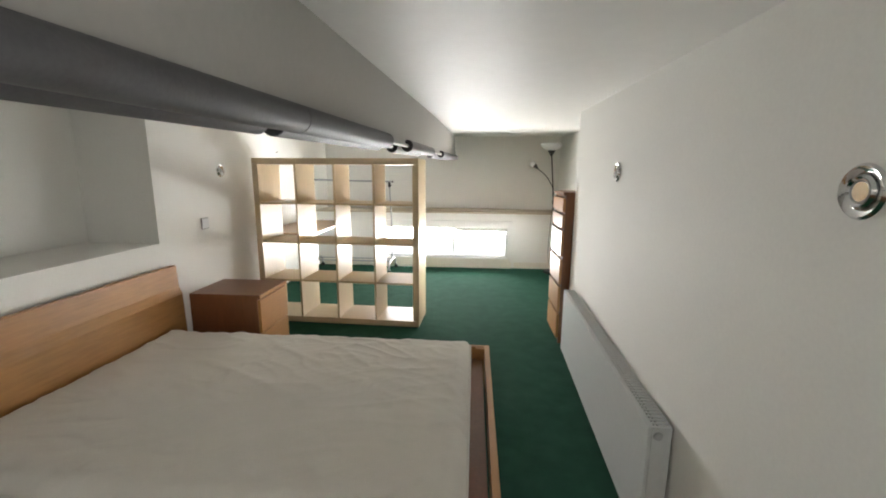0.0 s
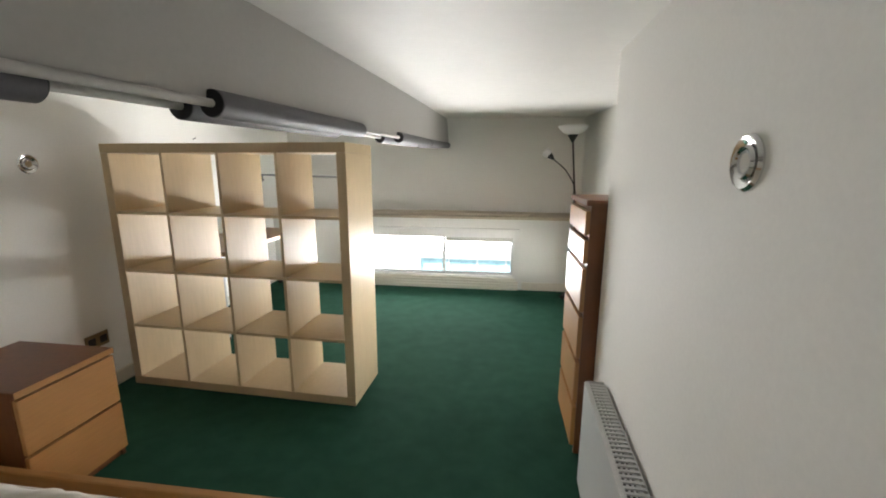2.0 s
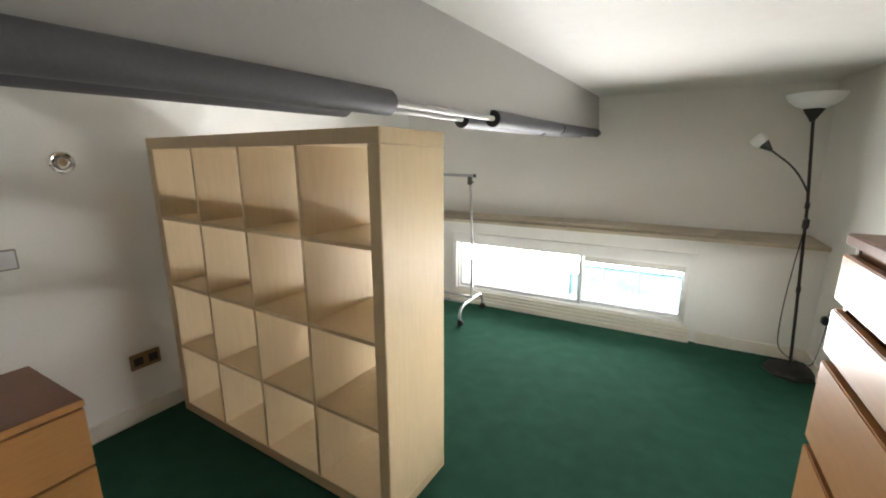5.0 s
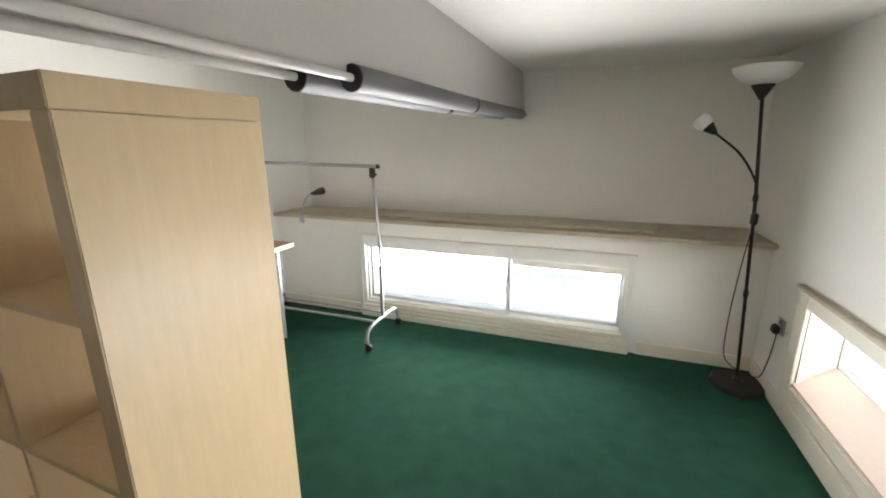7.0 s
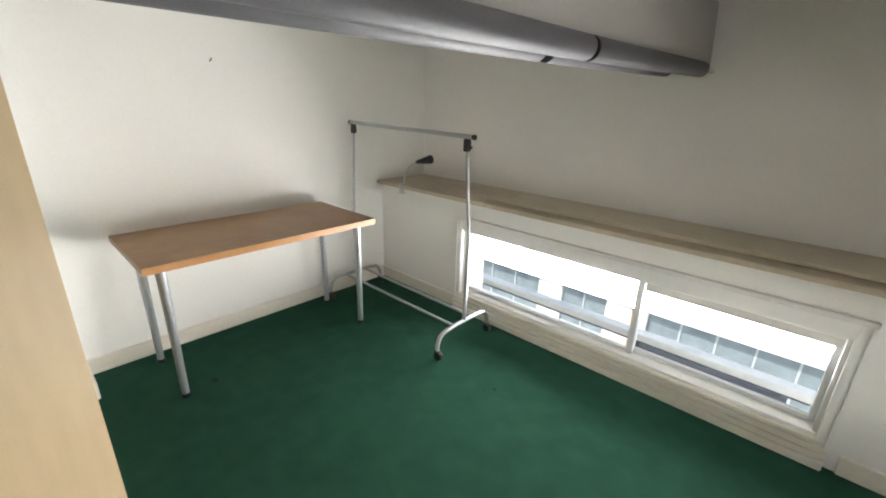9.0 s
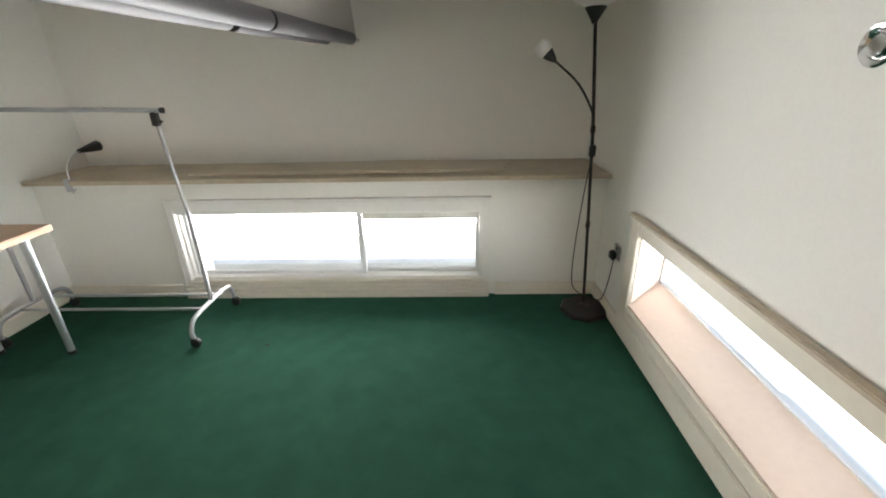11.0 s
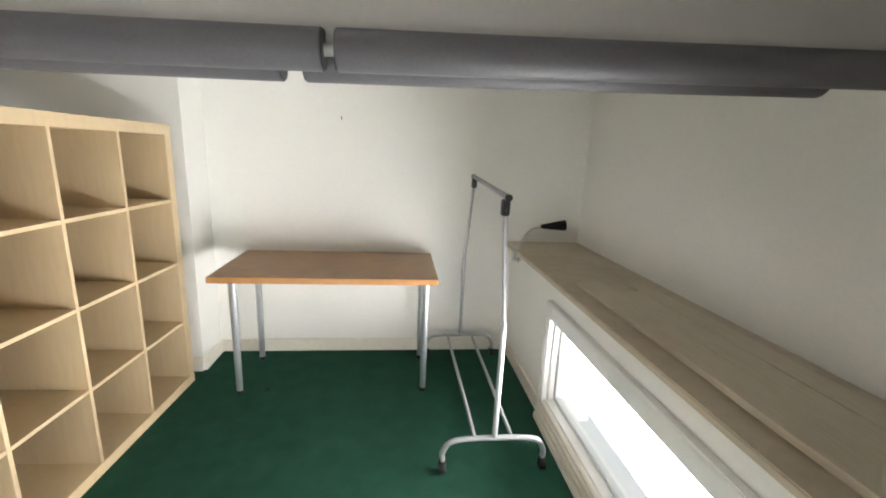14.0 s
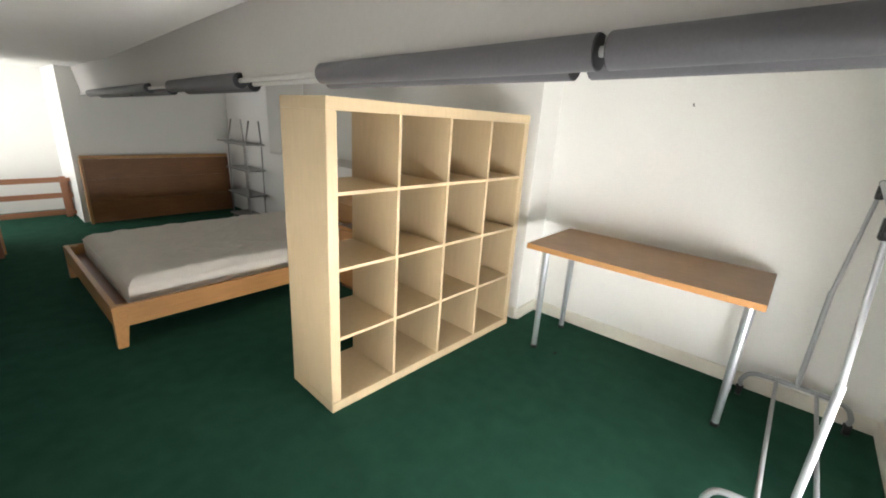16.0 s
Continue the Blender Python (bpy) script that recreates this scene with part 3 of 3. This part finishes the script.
def tall_chest(m):
    """Six drawers; local x to the front."""
    c = thing("chest_of_drawers", "tall narrow six-drawer chest in brown wood veneer", "chest of drawers", at=m)
    w, d, h = 0.40, 0.48, 1.23
    part("top", cuboid(0, d, 0, w, h - 0.024, h, 0.003), BROWN, c)
    for y in (0, w - 0.02):
        part("side_panel", cuboid(0, d - 0.02, y, y + 0.02, 0, h - 0.024), BROWN, c)
    part("back_panel", cuboid(0, 0.012, 0.02, w - 0.02, 0.02, h - 0.024), BROWN, c)
    part("plinth", cuboid(d - 0.05, d - 0.03, 0.02, w - 0.02, 0, 0.04), BROWN, c)
    z = h - 0.028
    for high in (0.128, 0.128, 0.226, 0.226, 0.226, 0.226):
        dr = part("drawer", cuboid(d - 0.02, d, 0.0, w, z - high + 0.003, z - 0.019, 0.003), BEECH_EDGE, c, "veneered drawer front")
        part("drawer_lip", cuboid(d - 0.05, d - 0.024, 0.021, w - 0.021, z - 0.022, z + 0.002, 0.001), DARKWOOD, dr)
        part("drawer_box", cuboid(0.03, d - 0.021, 0.026, w - 0.026, z - high + 0.012, z - 0.04, 0), DARKWOOD, dr)
        z -= high
    return c


tall_chest(pose(2.852 + 0.48, 5.062, 0, 0, 0, 180))


# ---- desk ----
def desk(m):
    d = thing("desk", "beech-effect desk top on four round grey metal legs", "desk", at=m)
    part("desktop", cuboid(0, 0.61, 0, 1.205, 0.701, 0.735, 0.002), DESKTOP, d)
    part("edge_band", cuboid(0.61, 0.6125, 0.001, 1.204, 0.702, 0.734, 0.001), BEECH_EDGE, d)
    for x in (0.09, 0.50):
        for y in (0.085, 1.145):
            leg = part("leg", tube([(x, y, 0.016), (x, y, 0.69)], 0.02, radii=[0.017, 0.022]), GREYMETAL, d)
            part("mounting_plate", lathe([(0.045, 0.69), (0.045, 0.70)], (x, y, 0)), GREYMETAL, leg)
            part("foot", lathe([(0.019, 0.0), (0.021, 0.004), (0.021, 0.02)], (x, y, 0)), BLACK, leg)
    return d


desk(pose(-0.135, 5.578, 0))


# ---- clothes rack ----
def clothes_rack():
    r = thing("clothes_rack", "silver-white tubular metal clothes rack on black castors", "clothes rack", at=pose(0, 0, 0))
    for x in (-0.065, 1.03):
        y0, y1 = 6.775, 7.24
        mid = (y0 + y1) / 2
        part("foot_bar", tube(curve_points([(x, y0, 0.055), (x, y0, 0.10), (x, y0 + 0.05, 0.155), (x, mid, 0.165), (x, y1 - 0.05, 0.155), (x, y1, 0.10), (x, y1, 0.055)]), 0.0125), RACK, r)
        for y in (y0, y1):
            castor = part("castor", lathe([(0.004, -0.014), (0.024, -0.014), (0.027, -0.008), (0.027, 0.008), (0.024, 0.014), (0.004, 0.014)], (x + 0.008, y, 0.027), "y", 20), BLACK, r)
            part("castor_fork", cuboid(x - 0.012, x + 0.014, y - 0.018, y + 0.018, 0.036, 0.06, 0.004), BLACK, castor)
        part("post", tube([(x, mid, 0.165), (x, mid, 0.72)], 0.0125), RACK, r)
        tx, ty, tz = (x - 0.018, mid - 0.028, 1.225) if x > 0 else (x - 0.02, mid + 0.042, 1.245)
        up = part("upper_post", tube([(x, mid, 0.70), (tx, ty, tz)], 0.0095), RACK, r)
        part("height_knob", boxes((tx - 0.016, tx + 0.016, ty - 0.016, ty + 0.016, tz - 0.05, tz + 0.016), (tx + 0.01, tx + 0.035, ty - 0.006, ty + 0.006, tz - 0.035, tz - 0.02), bevel=0.004), BLACK, up)
    part("hanging_rail", tube([(-0.115, 7.05, 1.268), (1.05, 6.978, 1.25)], 0.0125), RACK, r)
    for x, y, z in ((-0.128, 7.05, 1.268), (1.05, 6.978, 1.25)):
        part("rail_cap", tube([(x, y, z), (x + 0.014, y, z)], 0.0145), BLACK, r)
    for y in (6.92, 7.09):
        part("base_bar", tube([(-0.065, y, 0.16), (1.03, y, 0.16)], 0.009), RACK, r)
    return r


clothes_rack()


# ---- floor lamp ----
def floor_lamp(x, y):
    """An uplighter whose pole leans a little at its joints."""
    f = thing("floor_lamp", "dark metal uplighter floor lamp with white bowl and reading arm", "floor lamp", at=pose(x, y, 0))
    part("base", lathe([(0.0, 0.0), (0.146, 0.0), (0.15, 0.012), (0.14, 0.03), (0.03, 0.038), (0.018, 0.055), (0, 0.055)], (-0.005, -0.028, 0), sides=8), DARKMETAL, f)
    top = Vector((-0.11, 0.04, 1.665))
    run = [(0, 0, 0.03), (-0.03, 0.008, 0.56), (-0.062, 0.02, 1.10), top]
    for a, b in zip(run, run[1:]):
        part("pole", tube([a, b], 0.0088), DARKMETAL, f)
    for p in run[1:3]:
        part("pole_joint", tube([Vector(p) - Vector((0, 0, 0.018)), Vector(p) + Vector((0, 0, 0.018))], 0.013), DARKMETAL, f)
    part("socket_cone", lathe([(0.012, -0.06), (0.018, -0.045), (0.052, 0.01), (0.05, 0.014), (0, 0.014)], top), BLACK, f)
    part("bowl", lathe([(0.0, 0.015), (0.05, 0.015), (0.10, 0.038), (0.135, 0.072), (0.145, 0.10), (0.138, 0.10), (0.125, 0.074), (0.09, 0.048), (0.0, 0.025)], top, sides=40), SHADE, f, "frosted white bowl shade")
    arm = part("reading_arm", tube(curve_points([(-0.064, 0.02, 1.13), (-0.08, 0.025, 1.20), (-0.16, 0.04, 1.33), (-0.28, 0.075, 1.44)]), 0.006), BLACK, f)
    m = pose(-0.285, 0.077, 1.445, 0, -48, -15)
    bm = lathe([(0.008, -0.01), (0.014, 0.0), (0.034, 0.05), (0.03, 0.052), (0, 0.052)])
    bm.transform(m)
    part("arm_cone", bm, BLACK, arm)
    bm = lathe([(0.0, 0.05), (0.03, 0.05), (0.04, 0.064), (0.046, 0.082), (0.045, 0.10), (0.038, 0.114), (0.033, 0.112), (0.038, 0.09), (0.03, 0.07), (0.0, 0.06)])
    bm.transform(m)
    part("arm_shade", bm, SHADE, arm, "small frosted white shade")
    part("inline_switch", cuboid(-0.072, -0.04, -0.01, 0.02, 0.955, 1.02, 0.006), BLACK, f)
    part("cable", tube(curve_points([(-0.058, 0.0, 0.96), (-0.075, 0.01, 0.72), (-0.088, 0.02, 0.42), (-0.08, 0.03, 0.18), (-0.03, 0.05, 0.09), (0.05, 0.03, 0.06), (0.10, -0.01, 0.07), (0.112, -0.05, 0.2), (0.118, -0.075, 0.385)]), 0.0032, 8), BLACK, f)
    return f


floor_lamp(3.302, 7.17)


# ---- radiator ----
def radiator():
    r = thing("radiator", "white panel radiator with grille top on the long wall", "radiator", at=EAST)
    x0, x1, y0, y1, z0, z1 = -0.085, -0.012, -0.89, 0.80, 0.07, 0.53
    part("front_panel", cuboid(x0, x0 + 0.012, y0, y1, z0, z1, 0.004), WHITEMETAL, r)
    part("back_panel", cuboid(x1 - 0.005, x1 + 0.003, y0 + 0.02, y1 - 0.02, z0 + 0.03, z1 - 0.03), WHITEMETAL, r)
    for y in (y0, y1 - 0.004):
        part("end_panel", cuboid(x0 + 0.012, x1 + 0.003, y, y + 0.004, z0, z1, 0.001), WHITEMETAL, r)
    g = part("top_grille", boxes((x0 + 0.012, x0 + 0.016, y0, y1, z1 - 0.006, z1), (x1, x1 + 0.003, y0, y1, z1 - 0.006, z1)), WHITEMETAL, r)
    for k in (1, 2, 3):
        x = x0 + 0.016 + (x1 - x0 - 0.016) * k / 4
        part("grille_rib", cuboid(x - 0.003, x + 0.003, y0, y1, z1 - 0.012, z1 - 0.0065), WHITEMETAL, g)
    # Solid black block for the shade inside, seen through the grille slots.
    part("dark_core", cuboid(x0 + 0.014, x1 - 0.006, y0 + 0.006, y1 - 0.006, z0 + 0.02, z1 - 0.045, 0), BLACK, r)
    y = y0 + 0.004
    slat = mesh_of("slat", cuboid(x0 + 0.016, x1, 0, 0.009, z1 - 0.006, z1 - 0.001, 0), WHITEMETAL)
    while y < y1 - 0.01:
        ob = new("slat", slat)
        ob.parent = g
        ob.location = (0, y, 0)
        y += 0.0215
    part("valve_cap", lathe([(0.0, 0), (0.014, 0), (0.016, 0.004), (0.01, 0.008), (0, 0.008)], (x0 + 0.03, y0 - 0.008, z1 - 0.03), "y"), STEEL, r)
    return r


radiator()


# ---- pipes ----
def pipe_line(y0, y1, dx, dz=0.0):
    n = max(2, int((y1 - y0) / 0.25))
    some = [y0 + (y1 - y0) * k / n for k in range(n + 1)]
    return [(pipe_at(y)[0] + dx, y, pipe_at(y)[1] + dz) for y in some]


def pipes():
    near = ((1.05, 1.75), (1.753, 2.40), (2.404, 3.30), (3.79, 4.79), (5.475, 6.425), (6.45, 7.63))
    far = ((1.10, 1.6), (1.603, 2.38), (2.46, 3.47), (3.80, 4.72), (5.38, 6.335), (6.38, 7.42))
    for dx, dz, cuts in ((0.0, 0.0, near), (-0.092, -0.004, far)):
        p = thing("heating_pipe", "painted pipe in grey foam lagging under the beam", "pipe", "pipes under the beam", at=pose(0, 0, 0))
        part("pipe", tube(pipe_line(0.43, NORTH_UP, dx, dz), 0.010), COPPERPAINT, p)
        for a, b in cuts:
            lag = part("lagging", tube(pipe_line(a, b, dx, dz), 0.034, 24), FOAM, p, "grey foam tube")
            for y, way in ((a, -1), (b, 1)):
                x, z = pipe_at(y)[0], pipe_at(y)[1] + dz
                part("lagging_end", tube([(x + dx, y + way * 0.0015, z), (x + dx, y + way * 0.003, z)], 0.032, 24), BLACK, lag)


pipes()


# ---- small fittings ----
def wall_light(m):
    """A round recessed wall light; local z out of the wall."""
    w = thing("wall_light", "small round chrome recessed light in the wall", "wall light", "round wall lights", at=m)
    part("rim", lathe([(0.030, 0.0), (0.047, 0.0), (0.049, 0.004), (0.044, 0.009), (0.034, 0.006), (0.030, 0.002)], sides=36), CHROME, w)
    # Flat disc: the shade of a deep cup put in as dark colour.
    part("recess_disc", lathe([(0.0, 0.0008), (0.0315, 0.0008), (0.0315, 0.002), (0.0, 0.002)], sides=28), DARKMETAL, w, "flat dark disc standing in for the shaded recess")
    part("inner_ring", lathe([(0.020, 0.002), (0.029, 0.002), (0.030, 0.006), (0.026, 0.011), (0.021, 0.007)], sides=30), CHROME, w)
    part("lamp_face", lathe([(0.0, 0.004), (0.008, 0.0036), (0.016, 0.006), (0.0195, 0.009), (0.0195, 0.0022), (0.0, 0.0022)], sides=24), STEEL, w, "mirrored lamp face")
    return w


first = wall_light(EAST @ pose(0, -1.43, 1.345, 0, -90, 0))
for m in (EAST @ pose(0, -0.005, 1.382, 0, -90, 0), pose(RIGHT_FAR, 5.91, 1.425, 0, -90, 0), pose(LEFT, 4.656, 1.375, 0, 90, 0)):
    copy_thing(first, m)


def wall_plate(name, label, category, m, width, height, mat, rockers, rocker_mat):
    """A switch or socket plate; local x out of the wall, y along it."""
    p = thing(name, label, category, at=m)
    part("plate", cuboid(0.0, 0.009, -width / 2, width / 2, -height / 2, height / 2, 0.003), mat, p)
    for y, z, w, h in rockers:
        part("rocker", cuboid(0.009, 0.013, y - w / 2, y + w / 2, z - h / 2, z + h / 2, 0.0015), rocker_mat, p)
    return p


wall_plate("light_switch", "white square light switch with steel surround", "switch", pose(LEFT, 4.40, 0.978), 0.088, 0.088, STEELGREY, ((0, 0, 0.074, 0.074), (-0.014, 0, 0.016, 0.03), (0.014, 0, 0.016, 0.03)), WHITEMETAL)
wall_plate("wall_socket", "brushed metal double wall socket with black inserts", "socket", pose(LEFT, 4.845, 0.335), 0.146, 0.086, BRASS, ((-0.036, 0, 0.045, 0.045), (0.036, 0, 0.045, 0.045)), BLACK)
sock = wall_plate("wall_socket", "brushed metal single wall socket with a black plug", "socket", pose(RIGHT_FAR, 7.08, 0.425, 0, 0, 180), 0.086, 0.086, STEEL, ((0, 0.026, 0.012, 0.018),), BLACK)
plug = thing("plug", "black three-pin plug pushed into the wall socket", "plug", at=pose(RIGHT_FAR - 0.01, 7.085, 0.41, 0, 0, 180))
part("plug_body", cuboid(0.0, 0.032, -0.025, 0.025, -0.03, 0.02, 0.008, 3), BLACK, plug)

nail = thing("nail", "small bent nail in the white wall", "nail", at=pose(LEFT_FAR, 6.19, 1.59))
part("shank", tube([(0, 0, 0), (0.02, 0, 0.004), (0.026, 0, 0.014)], 0.003, 8), DARKMETAL, nail)


def clamp_lamp():
    c = thing("clamp_lamp", "small black spot lamp on a bent arm clamped to the ledge", "clamp lamp", at=pose(0.13, 7.36, LEDGE_Z))
    part("clamp", boxes((-0.012, 0.012, -0.066, -0.052, -0.035, 0.045), (-0.012, 0.012, -0.052, 0.0, 0.028, 0.04), (-0.012, 0.012, -0.052, -0.02, -0.035, -0.027), bevel=0.002), STEEL, c)
    part("clamp_screw", tube([(0, -0.035, -0.05), (0, -0.035, 0.0)], 0.005, 10), STEEL, c)
    part("arm", tube(curve_points([(0, -0.03, 0.04), (0, -0.02, 0.10), (0.005, 0.03, 0.165), (0.008, 0.10, 0.185)]), 0.005, 10), STEEL, c)
    bm = lathe([(0.0, 0.0), (0.012, 0.0), (0.016, 0.03), (0.03, 0.12), (0.034, 0.155), (0.03, 0.15), (0.0, 0.12)], sides=24)
    bm.transform(pose(0.008, 0.09, 0.187, -86, 0, 0))
    part("head", bm, BLACK, c)
    return c


clamp_lamp()


def loose_board(name, label, x0, x1, y0, y1, z0, z1, turn):
    b = thing(name, label, "board", "boards on the ledge", at=pose((x0 + x1) / 2, (y0 + y1) / 2, z0, 0, 0, turn))
    w, d = (x1 - x0) / 2, (y1 - y0) / 2
    bm = bmesh.new()
    n = 24
    rings = []
    for k in range(n + 1):
        x = -w + 2 * w * k / n
        lift = 0.004 * (1 + math.sin(3.1 * k / n + x)) + 0.003 * noise.noise(Vector((x * 4, turn * 7, z1 * 50)))
        wave = 0.006 * noise.noise(Vector((x * 2.5, z1 * 90, turn)))
        rings.append([bm.verts.new((x, y + (wave if y < 0 else 0), z + (lift if z > 0.005 else 0))) for y, z in ((-d, 0.003), (-d + 0.03, 0), (d, 0), (d, z1 - z0), (-d, z1 - z0))])
    for a, c in zip(rings, rings[1:]):
        for k in range(5):
            bm.faces.new((a[k], a[(k + 1) % 5], c[(k + 1) % 5], c[k]))
    bm.faces.new(rings[0]), bm.faces.new(rings[-1])
    part("plank", bm, BOARD, b, smooth=False)
    return b


loose_board("loose_board", "long thin cream board lying along the ledge, its edge lifted", 0.83, 2.80, 7.405, 7.525, LEDGE_Z + 0.027, LEDGE_Z + 0.043, 0.0)
loose_board("loose_board", "second thin cream board lying behind on the ledge", 0.95, 2.83, 7.532, 7.645, LEDGE_Z + 0.025, LEDGE_Z + 0.039, -0.15)
loose_board("loose_board", "third worn board against the wall on the ledge", 0.82, 2.89, 7.655, 7.75, LEDGE_Z + 0.025, LEDGE_Z + 0.036, 0.1)


# ---- things at the back of the room ----
def spare_headboard():
    h = thing("spare_headboard", "dark brown wooden headboard leaning on the back wall", "headboard", at=pose(0.19, 0.55, 0, 4, 0, 0))
    w = 1.63
    for k, (z0, z1) in enumerate(((0.01, 0.26), (0.262, 0.52), (0.522, 0.752))):
        part("panel_board", cuboid(0.03, w - 0.03, -0.012, 0.018, z0, z1, 0.003), DARKWOOD, h)
    part("top_rail", cuboid(0, w, -0.02, 0.035, 0.754, 0.795, 0.012, 3), OAK_X, h, "lighter top edge")
    for x in (0, w - 0.03):
        part("stile", cuboid(x, x + 0.03, -0.02, 0.03, 0, 0.754, 0.006, 3), OAK if x else BROWN, h)


spare_headboard()


def slatted_bench():
    b = thing("bench_frame", "reddish wooden slatted bench frame standing in the alcove", "bench", at=pose(0, 0, 0))
    for x in (1.90, 2.72):
        part("post", cuboid(x, x + 0.06, -0.05, 0.0, 0, 0.50, 0.004), REDWOOD, b)
    for z in (0.03, 0.24, 0.43):
        part("slat", cuboid(1.961, 2.719, -0.04, -0.012, z, z + 0.06, 0.004), REDWOOD, b)
    for z in (0.03, 0.24, 0.43):
        part("slat", cuboid(1.78, 1.899, -0.04, -0.012, z, z + 0.05, 0.004), REDWOOD, b)
    part("post", cuboid(1.87, 1.898, -0.2, -0.06, 0, 0.45, 0.004), REDWOOD, b)


slatted_bench()


def low_cabinet():
    """A small cabinet by the long wall, near the alcove; local x to the wall."""
    c = thing("low_cabinet", "low orange-brown wooden cabinet against the long wall", "cabinet", at=pose(2.58, 1.08, 0))
    for y in (0, 0.422):
        part("side_panel", cuboid(0.018, 0.20, y, y + 0.018, 0, 0.45), BROWN, c)
    part("top", cuboid(0, 0.20, 0, 0.44, 0.452, 0.475, 0.003), BEECH_EDGE, c)
    part("back_panel", cuboid(0.19, 0.20, 0.018, 0.422, 0.03, 0.45), BROWN, c)
    for y in (0.002, 0.222):
        door = part("door", cuboid(0, 0.017, y, y + 0.216, 0.03, 0.448, 0.002), BEECH_EDGE, c)
        part("knob", tube([(-0.014, y + 0.108, 0.33), (-0.0005, y + 0.108, 0.33)], 0.009, 12), STEEL, door)


low_cabinet()


def ladder_shelf():
    l = thing("ladder_shelf", "grey metal ladder shelf with four grey shelves", "shelf", at=pose(0.135, 0.95, 0))
    for y in (0.05, 0.55):
        for x in (0.02, 0.22):
            part("post", tube([(x, y, 0), (x, y, 1.0), (x * 0.6 + 0.03, y, 1.28)], 0.009, 10), STEELGREY, l)
    for z in (0.04, 0.34, 0.66, 0.98):
        part("shelf", cuboid(0, 0.25, 0.0, 0.6, z, z + 0.022, 0.003), STEELGREY, l)
        part("cross_bar", tube([(0.02, 0.05, z - 0.006), (0.22, 0.05, z - 0.006)], 0.006, 8), STEELGREY, l)
    part("side_flap", cuboid(0.03, 0.22, -0.32, -0.004, 0.985, 1.0, 0.002), STEELGREY, l)


ladder_shelf()


def carpet_mark(x, y, size):
    """A small dark spot trodden into the carpet."""
    m = thing("carpet_mark", "small dark trodden spot on the green carpet", "stain", "marks on the carpet", at=pose(x, y, 0.0005))
    bm = bmesh.new()
    bm.faces.new([bm.verts.new((size * (1 + 0.35 * noise.noise(Vector((x, k, 0.5)))) * math.cos(k / 9 * math.tau), 0.7 * size * math.sin(k / 9 * math.tau), 0.0008)) for k in range(9)])
    part("spot", bm, STAIN, m)


for x, y, size in ((0.335, 5.807, 0.02), (1.43, 6.79, 0.015), (1.40, 6.74, 0.008)):
    carpet_mark(x, y, size)
